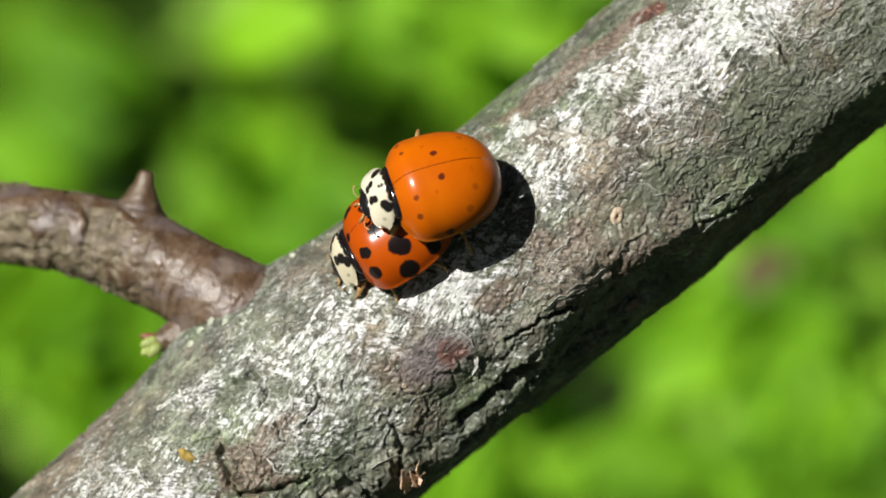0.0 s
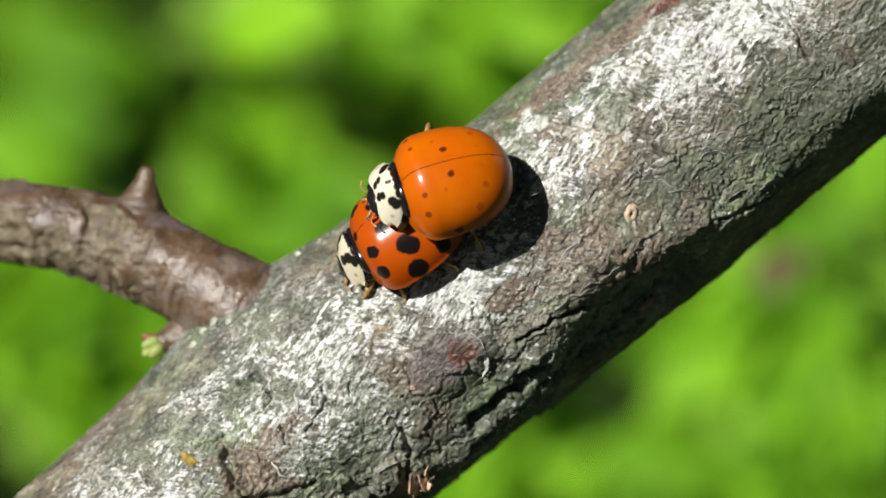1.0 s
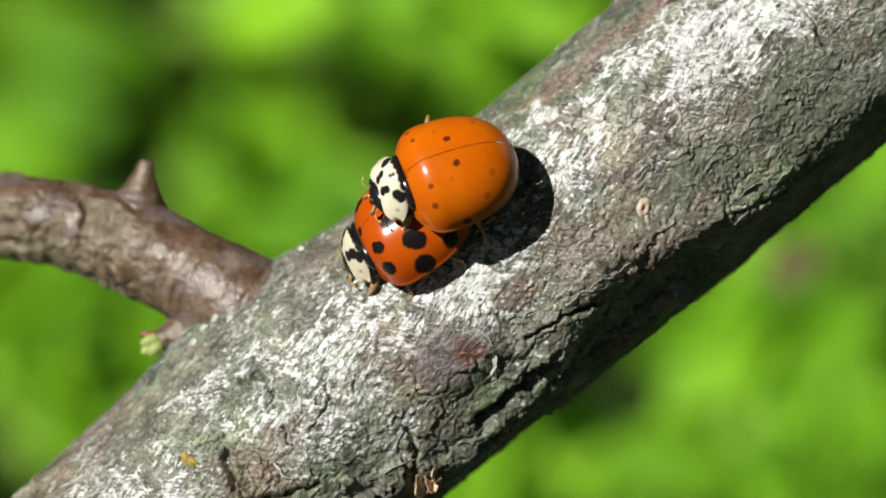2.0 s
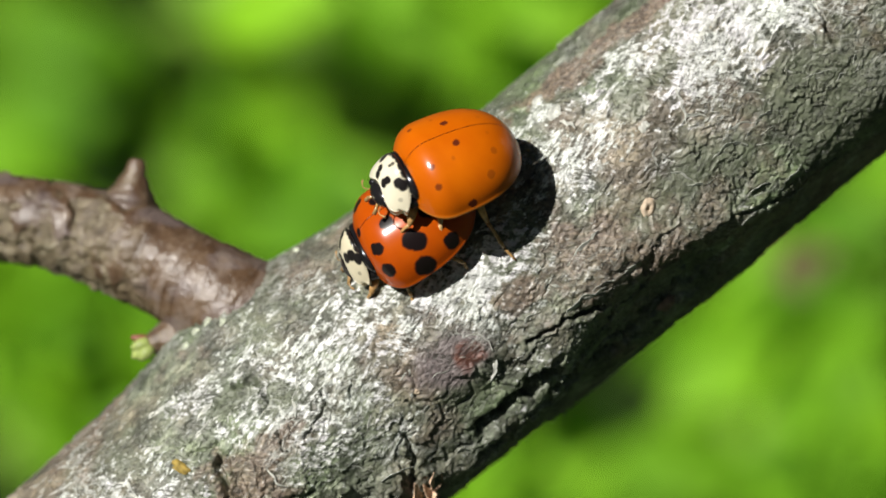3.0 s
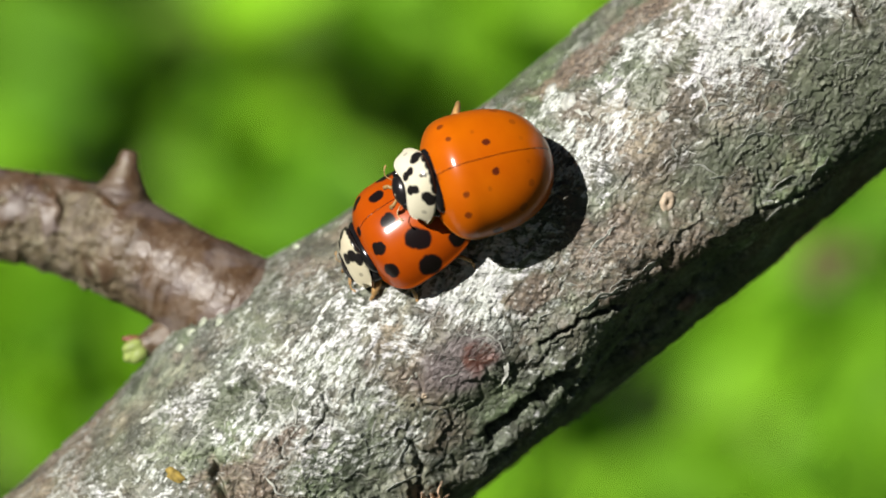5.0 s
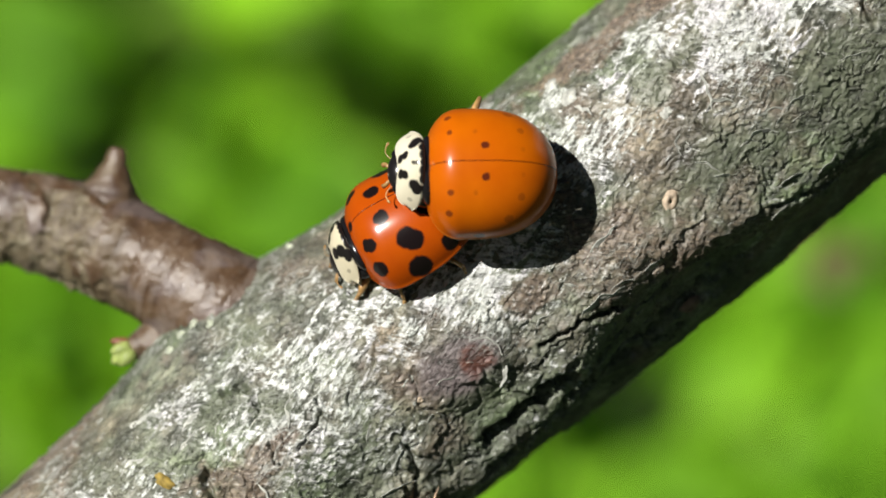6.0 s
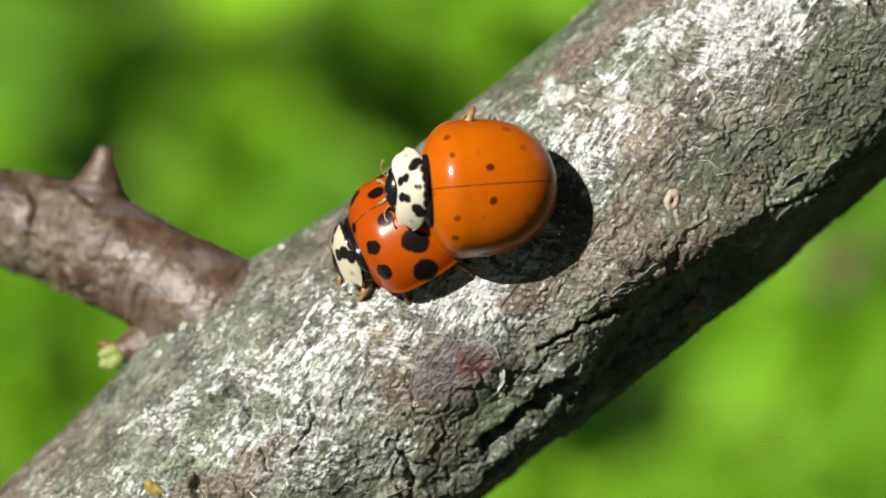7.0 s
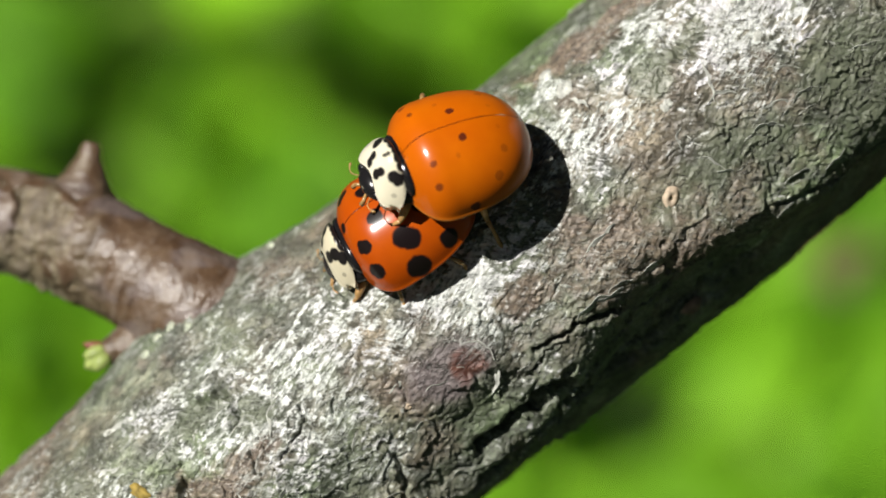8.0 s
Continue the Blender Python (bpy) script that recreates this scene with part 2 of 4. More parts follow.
def leaf_material(name, dark, light, pale=None):
    m = Mat(name)
    isl = m.t.nodes.new("ShaderNodeNewGeometry").outputs["Random Per Island"]
    col = m.mix(m.math("MULTIPLY", m.noise(90, 4), 0.4), m.ramp(isl, [(0.12, dark), (0.88, light), (1.0, pale or light)]), light)
    m.colour(col)
    m.put(Roughness=0.6, Specular_IOR_Level=0.2)
    tr = m.t.nodes.new("ShaderNodeBsdfTranslucent")
    m.link(col, tr.inputs[0])
    mx = m.t.nodes.new("ShaderNodeMixShader")
    mx.inputs[0].default_value = 0.35
    out = m.t.nodes["Material Output"]
    m.link(m.b.outputs[0], mx.inputs[1])
    m.link(tr.outputs[0], mx.inputs[2])
    m.link(mx.outputs[0], out.inputs[0])
    return m.m


def plain(name, colour, rough=0.5, scale=1500, vary=0.25, bump=0.0):
    m = Mat(name)
    dark = tuple(c * (1 - vary) for c in colour)
    light = tuple(min(1, c * (1 + vary)) for c in colour)
    m.colour(m.ramp(m.noise(scale), [(0.35, dark), (0.65, light)]))
    m.put(Roughness=rough)
    if bump:
        m.bump(m.noise(scale * 2, 5), bump)
    return m.m


# the dome of the wing cases: half width, height, front, rear, lift
DOME_W, DOME_H, DOME_F, DOME_R, LIFT = 2.53, 2.17, 1.62, 3.58, 0.75


def dome_profile(y):
    t = y / DOME_F if y > 0 else -y / DOME_R
    return max(0.0, 1 - abs(t) ** (2.55 if y > 0 else 2.75)) ** 0.5


def dome(x, y):
    s = dome_profile(y)
    return LIFT + DOME_H * s * max(0.0, 1 - min(1.0, abs(x) / (DOME_W * s)) ** 2) ** 0.5


def on_dome(rows):
    return [(x, y, dome(x, y), r, w) for x, y, r, w in rows]


BARK = bark_material()
TWIG = twig_material()
BUD = plain("bud_scale", (0.34, 0.42, 0.12), 0.5)
BUD_BASE = plain("bud_base", (0.20, 0.07, 0.04), 0.5)
BLACK = plain("black_shell", (0.010, 0.009, 0.010), 0.15)
LEG = plain("leg_shell", (0.42, 0.25, 0.095), 0.25, 2500, 0.5)
UPPER_CASE = shell_material("orange_shell", (0.63, 0.140, 0.0008), (0.53, 0.102, 0.0006), on_dome([
    (0.61, -0.85, 0.16, 0.95), (1.19, 0.52, 0.13, 0.75), (1.88, 0.59, 0.14, 0.75), (2.50, -0.55, 0.21, 1.0),
    (1.20, -0.45, 0.10, 0.25), (1.3, -2.2, 0.16, 0.35), (2.05, -1.7, 0.18, 0.4), (0.5, -2.3, 0.10, 0.15)]),
    (0.090, 0.015, 0.006), 0.09, 0.020, (0.70, 0.85, (0.55, 0.24, 0.04)))
LOWER_CASE = shell_material("red_orange_shell", (0.50, 0.085, 0.0012), (0.42, 0.062, 0.0010), on_dome([
    (0.0, 1.13, 0.20, 1), (1.24, 0.80, 0.26, 1), (1.34, 0.68, 0.27, 1), (2.02, 0.79, 0.34, 1), (0.68, -0.18, 0.33, 1), (1.77, -0.76, 0.44, 1), (1.87, -0.90, 0.42, 1), (2.46, -0.62, 0.48, 1),
    (2.12, -2.09, 0.38, 1), (1.0, -1.9, 0.36, 1), (0.7, -2.8, 0.28, 1)]),
    (0.010, 0.006, 0.006), 0.10, 0.022, (0.70, 0.82, (0.40, 0.10, 0.02)))


def pronotum_z(x, y):
    return 2.35 - 0.47 * x * x - 0.68 * (y - 1.5) ** 2


def on_pronotum(rows):
    return [(x, y, pronotum_z(x, y), r, w) for x, y, r, w in rows]


UPPER_NECK = shell_material("cream_marked_shell", (0.82, 0.77, 0.60), (0.70, 0.65, 0.48), on_pronotum([
    (0.80, 1.92, 0.23, 1), (0.95, 1.80, 0.24, 1), (0.38, 2.26, 0.19, 1), (0.30, 2.42, 0.20, 1), (0.0, 1.80, 0.09, 0.9), (0.0, 1.94, 0.09, 0.9), (1.25, 2.10, 0.11, 0.35), (0.0, 1.45, 0.22, 1), (0.32, 1.44, 0.27, 1), (0.66, 1.46, 0.26, 1), (0.95, 1.50, 0.17, 1)]),
    (0.012, 0.010, 0.010), 0.09, None, None, None, 0.3)
LOWER_NECK = shell_material("cream_black_marked_shell", (0.74, 0.68, 0.50), (0.60, 0.54, 0.38), on_pronotum([
    (0.62, 1.98, 0.27, 1), (0.88, 1.75, 0.27, 1), (0.42, 2.30, 0.26, 1), (1.22, 2.10, 0.11, 0.4), (0.0, 1.45, 0.20, 1), (0.3, 1.44, 0.24, 1), (0.6, 1.46, 0.22, 1)]),
    (0.012, 0.010, 0.010), 0.10, None, None, None, 0.3)
HEAD_SHELL = shell_material("black_head_shell", (0.012, 0.011, 0.012), (0.010, 0.009, 0.010), [(0.0, 3.05, 0.98, 0.16, 1), (0.40, 3.0, 0.8, 0.10, 1)], (0.7, 0.63, 0.46), 0.06, None, None, None, 0.2)
# One leaf in a lit and a dark copy; the dark one has shade painted in.
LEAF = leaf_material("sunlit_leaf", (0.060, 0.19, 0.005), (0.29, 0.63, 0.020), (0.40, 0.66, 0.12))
LEAF_SHADE = leaf_material("leaf_shade_colour", (0.012, 0.035, 0.002), (0.055, 0.13, 0.005))
# Near-black green: the shade under the shrubs is put into the ground's colour.
GROUND = plain("ground_shade_colour", (0.012, 0.030, 0.004), 0.9, 8, 0.5)
LENTICEL = plain("cork_rim", (0.50, 0.40, 0.29), 0.7, 3000, 0.3)
FLAKE = plain("bark_flake_skin", (0.50, 0.51, 0.46), 0.5, 2500, 0.4, 0.00004)
FIBRE = plain("dry_bark_fibre", (0.58, 0.40, 0.27), 0.5, 2500, 0.4)
# Darker cork for the pore under the ledge; its shade is in the colour.
CORK_SHADE = plain("cork_shade_colour", (0.26, 0.18, 0.14), 0.8, 3000, 0.3)
YELLOW = plain("yellow_lichen", (0.32, 0.23, 0.05), 0.8, 3000, 0.4)


# ---- mesh helpers ----
def mesh_from(name, verts, faces, material, smooth_shade=True):
    me = bpy.data.meshes.new(name)
    me.from_pydata([tuple(v) for v in verts], [], faces)
    me.materials.append(material)
    if smooth_shade:
        me.polygons.foreach_set("use_smooth", [True] * len(me.polygons))
    me.update()
    return me


def mesh_from_grid(name, pts, nu, nv, material):
    """A fine tube wall of nu rings of nv points, from arrays."""
    i, j = np.meshgrid(np.arange(nu - 1), np.arange(nv), indexing="ij")
    k = (j + 1) % nv
    quads = np.stack([i * nv + j, (i + 1) * nv + j, (i + 1) * nv + k, i * nv + k], -1).reshape(-1, 4)
    me = bpy.data.meshes.new(name)
    me.vertices.add(len(pts))
    me.vertices.foreach_set("co", np.ascontiguousarray(pts, dtype=np.float32).ravel())
    me.loops.add(quads.size)
    me.loops.foreach_set("vertex_index", quads.ravel().astype(np.int32))
    me.polygons.add(len(quads))
    me.polygons.foreach_set("loop_start", np.arange(0, quads.size, 4, dtype=np.int32))
    me.polygons.foreach_set("use_smooth", np.ones(len(quads), dtype=bool))
    me.update(calc_edges=True)
    me.materials.append(material)
    return me


def layers(me, **values):
    for nm, val in values.items():
        me.attributes.new(nm, "FLOAT", "POINT").data.foreach_set("value", val.astype(np.float32))


def part(name, me, parent, label="", m=None):
    ob = new(name, me)
    ob.parent = parent
    if m is not None:
        ob.matrix_local = m
    if label:
        ob["label"] = label
    return ob


def grid_faces(nu, nv, wrap=False):
    f = []
    for i in range(nu - 1):
        for j in range(nv if wrap else nv - 1):
            k = (j + 1) % nv
            f.append((i * nv + j, (i + 1) * nv + j, (i + 1) * nv + k, i * nv + k))
    return f


def tube(points, radii, sides=10):
    """Verts and faces of a capped tube along points."""
    pts = [Vector(p) for p in points]
    verts, n = [], None
    for i, p in enumerate(pts):
        d = (pts[min(i + 1, len(pts) - 1)] - pts[max(i - 1, 0)]).normalized()
        if n is None:
            n = d.orthogonal().normalized()
        n = (n - d * n.dot(d)).normalized()
        b = d.cross(n)
        for k in range(sides):
            a = 2 * math.pi * k / sides
            verts.append(p + (n * math.cos(a) + b * math.sin(a)) * radii[i])
    faces = grid_faces(len(pts), sides, True)
    faces.append(tuple(range(sides)))
    faces.append(tuple(reversed(range(len(verts) - sides, len(verts)))))
    return verts, faces


def ball(centre, half, nu=14, nv=20):
    v, c = [], Vector(centre)
    for i in range(nu):
        t = math.pi * (0.02 + 0.96 * i / (nu - 1))
        for j in range(nv):
            p = 2 * math.pi * j / nv
            v.append(c + Vector((half[0] * math.sin(t) * math.cos(p), half[1] * math.cos(t), half[2] * math.sin(t) * math.sin(p))))
    f = grid_faces(nu, nv, True)
    f.append(tuple(range(nv)))
    f.append(tuple(reversed(range(len(v) - nv, len(v)))))
    return v, f


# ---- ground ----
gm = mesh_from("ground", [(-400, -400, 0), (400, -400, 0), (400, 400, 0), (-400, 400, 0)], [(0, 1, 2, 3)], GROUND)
tagged(new("ground", gm), "ground under the shrubs, coloured near-black green as if in shade", "ground", kind="structure")

# ---- branch ----
AXIS = np.array((math.cos(ANGLE), math.sin(ANGLE), 0.0))
SIDE = np.array((-math.sin(ANGLE), math.cos(ANGLE), 0.0))
FRONT = np.array((0.0, 0.0, 1.0))
CENTRE = np.array((8.38, 3.93, 0.0))
RADIUS = 6.04

tree = tagged(new("tree"), "grey tree branch with flaking lichen-covered bark and a brown twig", "branch")
tree.matrix_world = V


def at(px, py, z):
    """The place in V, in millimetres, that lies z in front of the limb's axis and shows at that spot of the first view."""
    k = math.tan(radians(LENS / 2)) / 784 * (FOCUS * 1000 + 5 - z)
    return Vector(((px - 784) * k, (441 - py) * k, z))


def on_limb(px, py):
    """Length and angle on the limb of the spot that shows there in the first view."""
    z = 5.0
    for _ in range(4):
        p = np.array(at(px, py, z)) - CENTRE
        s = max(-0.98, min(0.98, float(p @ SIDE) / RADIUS))
        z = RADIUS * math.sqrt(1 - s * s)
    return float(p @ AXIS), math.asin(s)


def patch(u, th, px, py, ru, rt, wob):
    """A soft-edged patch on the limb; half sizes in millimetres along and around."""
    u0, t0 = on_limb(px, py)
    d = np.sqrt(((u - u0) / ru) ** 2 + ((th - t0) * RADIUS / rt) ** 2)
    return smooth(1.15, 0.55, d + 0.55 * wob)


CRACKS = [
    (((485, 744), (493, 763), (504, 785)), 0.056, 0.304),
    (((560, 682), (566, 706), (531, 759)), 0.06, 0.361),
    (((604, 671), (607, 682), (607, 693)), 0.08, 0.285),
    (((390, 790), (397, 812), (405, 838)), 0.068, 0.399),
    (((421, 667), (436, 665), (456, 671)), 0.104, 0.285),
    (((462, 693), (464, 704), (464, 715)), 0.096, 0.304),
    (((487, 719), (498, 730), (513, 746)), 0.048, 0.247),
    (((700, 700), (713, 708), (724, 719)), 0.112, 0.209),
    (((671, 792), (678, 774), (686, 752)), 0.064, 0.285),
    (((349, 787), (366, 774), (393, 766)), 0.072, 0.247),
    (((1075, 152), (1097, 171), (1125, 185)), 0.088, 0.247),
    (((1178, 112), (1192, 83), (1230, 56)), 0.048, 0.209),
    (((1263, 105), (1244, 124), (1235, 138)), 0.112, 0.152),
    (((1026, 238), (1037, 214), (1040, 190)), 0.048, 0.19),
    (((1130, 257), (1144, 276), (1168, 295)), 0.048, 0.19),
    (((1335, 25), (1375, 70), (1400, 120)), 0.16, 0.30), (((1190, 105), (1212, 78), (1232, 60)), 0.10, 0.22), (((890, 600), (945, 562), (1000, 535)), 0.14, 0.50),
    (((820, 735), (875, 690), (935, 640)), 0.30, 0.95), (((800, 790), (850, 745), (905, 715)), 0.22, 0.60), (((925, 700), (985, 655), (1040, 610)), 0.26, 0.60), (((1040, 620), (1085, 560), (1150, 500)), 0.22, 0.45), (((388, 800), (402, 840), (432, 872)), 0.17, 0.50), (((430, 872), (500, 868), (545, 850)), 0.14, 0.35),
    (((690, 745), (715, 790), (700, 830)), 0.14, 0.30), (((440, 655), (465, 680), (460, 705)), 0.15, 0.25),
    (((1240, 385), (1320, 345), (1400, 290)), 0.13, 0.25), (((1085, 150), (1110, 165), (1128, 185)), 0.12, 0.22), (((700, 640), (720, 690), (760, 720)), 0.09, 0.18),
]


def branch_surface(u, th):
    """Points of the bark in millimetres in V for lengths u and angles th (arrays), with its tone layers."""
    out = np.cos(th)[:, None] * FRONT + np.sin(th)[:, None] * SIDE
    lie = np.stack([u, np.cos(th) * RADIUS, np.sin(th) * RADIUS], 1)
    wob = fbm(lie / 0.9, 4, 71)
    wob2 = fbm(lie / 3.0, 4, 77)
    shift = np.stack([fbm(lie / 0.8, 4, 21 + 5 * k) for k in range(3)], 1)
    low = smooth(-0.15, -0.75, np.sin(th) + 0.22 * wob2)
    r = RADIUS + 0.22 * fbm(lie / 8.0, 2, 3) + 0.08 * fbm(lie / 2.5, 3, 9)
    r = r + 0.95 * np.exp(-((u + 18.5) / 4.5) ** 2) * np.exp(-((th - 1.55) / 0.55) ** 2)
    # the front ends in a ledge, under which the limb falls away
    ledge = np.clip(-0.52 + 0.0150 * u, -0.92, -0.42) - 0.31 * smooth(-4.0, 2.0, u) + 0.12 * wob2
    ledge = ledge + 0.16 * np.exp(-((u + 4.5) / 3.5) ** 2) - 0.20 * np.exp(-((u + 13.0) / 3.5) ** 2)
    sharp = 0.04 * smooth(-6.0, 6.0, u)
    r = r + (0.46 + sharp) * np.exp(-((th - ledge) / 0.22) ** 2) - (0.38 + sharp) * np.exp(-((th - ledge + 0.46) / 0.20) ** 2)
    # old plates low on the front, stretched along the limb
    d1, d2, cid, way = worley((lie + 0.8 * shift) / np.array((4.6, 1.7, 1.7)), 5)
    low = low * (0.14 + 0.86 * smooth(5.0, -5.0, u + 2.5 * wob2))
    gap = d2 - d1
    thin = 1 - 0.6 * smooth(-1.0, -1.4, th)
    r = r + low * thin * ((0.44 * (cid - 0.5) + 0.22) * smooth(0.0, 0.13, gap) - 0.20 + 0.25 * (cid - 0.4) * way[:, 1])
    r = r - 0.35 * smooth(-4, -16, u) * smooth(-0.9, -1.4, th)
    r = r - (1 - low) * 0.035 * np.exp(-(gap / 0.035) ** 2) * smooth(0.0, 0.35, wob2 + 0.1)
    # a smooth swollen scar
    scar = np.maximum(patch(u, th, 765, 632, 1.9, 1.35, 0.7 * wob), patch(u, th, 800, 615, 1.1, 1.0, 0.7 * wob))
    calm = 1 - 0.8 * scar
    r = r + 0.30 * patch(u, th, 780, 625, 2.4, 1.8, 0.0)
    # thin peeling layers with curled rims
    rim = np.zeros(len(u))
    for k, (size, depth, lip) in enumerate((((2.6, 1.5, 1.5), 0.085, 0.065), ((1.2, 0.45, 0.45), 0.006, 0.016))):
        q = 4.5 * fbm((lie + 0.5 * shift) / np.array(size), 4, 91 + 10 * k) + 9
        part_of = q - np.floor(q)
        step = np.floor(q) + smooth(0.0, 0.10, part_of)
        edge = np.exp(-((part_of - 0.12) / 0.07) ** 2)
        seen = smooth(0.0 + 0.12 * k, 0.3 + 0.12 * k, fbm(lie / 1.5, 3, 121 + k))
        r = r + calm * (depth * (step - 9 - 0.9 * (q - 9)) + lip * edge * seen * (1 - 0.8 * low))
        rim = np.maximum(rim, edge * seen)
    # fine wrinkles
    ridge = 1 - np.abs(fbm((lie + 0.35 * shift) / np.array((0.60, 0.26, 0.26)), 3, 31))
    r = r + calm * 0.007 * (ridge - 0.75) * smooth(-0.1, 0.35, fbm(lie / 1.4, 3, 33))
    slant = np.stack([lie[:, 0] + 0.9 * lie[:, 2], lie[:, 1], lie[:, 2] - 0.9 * lie[:, 0]], 1)
    chaff = 1 - np.abs(fbm((slant + 0.2 * shift) / np.array((0.42, 0.15, 0.15)), 3, 131))
    r = r + calm * (0.008 + 0.020 * np.exp(-((th - 0.30) / 0.55) ** 2)) * (chaff - 0.8) * (0.35 + 0.65 * smooth(-0.3, 0.2, fbm(lie / 2.2, 3, 133))) + 0.014 * fbm(lie / 0.12, 2, 37)
    # old cracks and hollows, each along a short bent line
    for line, width, depth in CRACKS:
        ends = [on_limb(*p) for p in line]
        here = np.where((np.abs(u - ends[1][0]) < 4) & (np.abs(th - ends[1][1]) < 0.7))[0]
        if len(here) == 0:
            continue
        a = np.stack([u[here] + 0.4 * shift[here, 0], th[here] * RADIUS + 0.4 * shift[here, 1]], 1)
        best = np.full(len(here), 99.0)
        for (u1, t1), (u2, t2) in zip(ends, ends[1:]):
            p1, p2 = np.array((u1, t1 * RADIUS)), np.array((u2, t2 * RADIUS))
            d = p2 - p1
            k = np.clip(((a - p1) @ d) / (d @ d), 0, 1)
            best = np.minimum(best, np.linalg.norm(a - p1 - k[:, None] * d, axis=1))
        r[here] += -depth * np.exp(-(best / (0.62 * width)) ** 2) + 0.12 * depth * np.exp(-((best - 2.0 * width) / width) ** 2)
    # tone layers; pale is random mottling plus a sheen painted along the limb
    fine = fbm((lie + 0.3 * shift) / np.array((0.36, 0.20, 0.20)), 4, 41)
    broad = fbm(lie / 3.2, 3, 45)
    # painted sheen: the pale tone peaks at the angle that mirrors the sun
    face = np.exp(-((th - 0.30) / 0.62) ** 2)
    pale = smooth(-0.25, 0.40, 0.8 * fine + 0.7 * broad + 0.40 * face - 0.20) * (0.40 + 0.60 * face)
    pale = np.maximum(pale, 0.6 * rim * smooth(-0.75, -0.2, np.sin(th)) * smooth(-0.2, 0.2, wob))
    green = smooth(0.0, 0.5, broad * 0.6 + fbm(lie / 1.8, 4, 51)) * 0.55
    brown = smooth(0.1, 0.5, wob2 + 0.3 * wob) * 0.55
    for px, py, ru, rt in ((960, 165, 4.2, 1.0), (1075, 75, 2.0, 0.8), (1000, 455, 2.6, 1.6), (1100, 450, 2.2, 1.4), (880, 520, 2.0, 0.9), (480, 765, 1.6, 0.7), (430, 815, 1.8, 1.3), (500, 825, 2.0, 1.0)):
        brown = np.maximum(brown, (0.70 if px > 850 and py > 400 else 0.78) * patch(u, th, px, py, ru, rt, 1.7 * wob))
    for px, py, ru, rt in ((960, 300, 2.2, 1.6), (1225, 95, 4.5, 1.5), (560, 615, 2.8, 1.4), (345, 705, 2.0, 1.1), (680, 610, 1.8, 0.9), (632, 690, 1.1, 0.8), (540, 800, 1.6, 0.8), (905, 240, 1.4, 0.8), (1010, 250, 2.0, 1.2)):
        pale = np.maximum(pale, (0.62 + 0.5 * fine) * patch(u, th, px, py, ru, rt, 2.0 * wob))
        brown = brown * (1 - 0.8 * patch(u, th, px, py, ru, rt, wob))
    for px, py, ru, rt in ((1108, 162, 1.3, 0.8), (1072, 214, 0.9, 0.8), (1330, 190, 3.0, 1.6), (500, 690, 1.2, 0.7), (1070, 425, 2.4, 1.4), (770, 692, 1.6, 0.8), (425, 685, 1.2, 0.6), (1180, 330, 3.5, 1.3), (1500, 50, 4.5, 2.4), (1420, 200, 3.0, 1.6)):
        here = patch(u, th, px, py, ru, rt, 1.6 * wob)
        green = np.maximum(green, 0.75 * here)
        pale = pale * (1 - 0.75 * here)
    red = np.zeros(len(u))
    for px, py, ru, rt in ((800, 622, 0.80, 0.62), (1146, 24, 0.9, 0.6)):
        red = np.maximum(red, 0.9 * patch(u, th, px, py, ru, rt, 1.8 * wob))
    pale = pale * (1 - 0.9 * red) * (1 - 0.75 * np.clip(brown, 0, 1)) * (1 - 0.85 * scar)
    green, brown = green * (1 - scar), brown * (1 - scar)
    pale = pale * (1 - 0.22 * smooth(-13.0, -22.0, u))
    scaly = smooth(-0.25, 0.25, broad + 0.6 * wob2) * (0.35 + 0.65 * smooth(-0.9, 0.1, np.sin(th)))
    down = np.maximum(0, -u - 60)
    pts = CENTRE + u[:, None] * AXIS + out * (r * (1 + 0.004 * down))[:, None]
    return pts, pale, green, brown, red, scaly, scar


us = np.concatenate([np.linspace(-1650, -60, 60, endpoint=False), np.linspace(-60, -43, 60, endpoint=False), np.linspace(-43, 25, 1250, endpoint=False), np.linspace(25, 120, 80)])
ths = np.concatenate([np.linspace(-1.75, 1.75, 420), np.linspace(1.75, 2 * math.pi - 1.75, 60)[1:-1]])
U, TH = np.meshgrid(us, ths, indexing="ij")
pts, pale, green, brown, red, scaly, scar = branch_surface(U.ravel(), TH.ravel())
me = mesh_from_grid("limb", pts * MM, len(us), len(ths), BARK)
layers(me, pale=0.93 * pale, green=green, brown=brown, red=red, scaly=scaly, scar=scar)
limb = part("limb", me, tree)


# ---- small things on the bark ----
def limb_pose(u, th, lift=0.0, spin=0.0):
    """A pose on the bark: x along the limb, y around it, z off the bark; the place is read off the limb's own surface."""
    p = branch_surface(np.array([u]), np.array([th]))[0][0]
    n = Vector(np.cos(th) * FRONT + np.sin(th) * SIDE)
    x = Vector(AXIS)
    y = n.cross(x)
    m = Matrix((x, y, n)).transposed().to_4x4()
    return Matrix.Translation((Vector(p) + n * lift) * MM) @ m @ pose(0, 0, 0, 0, 0, spin)


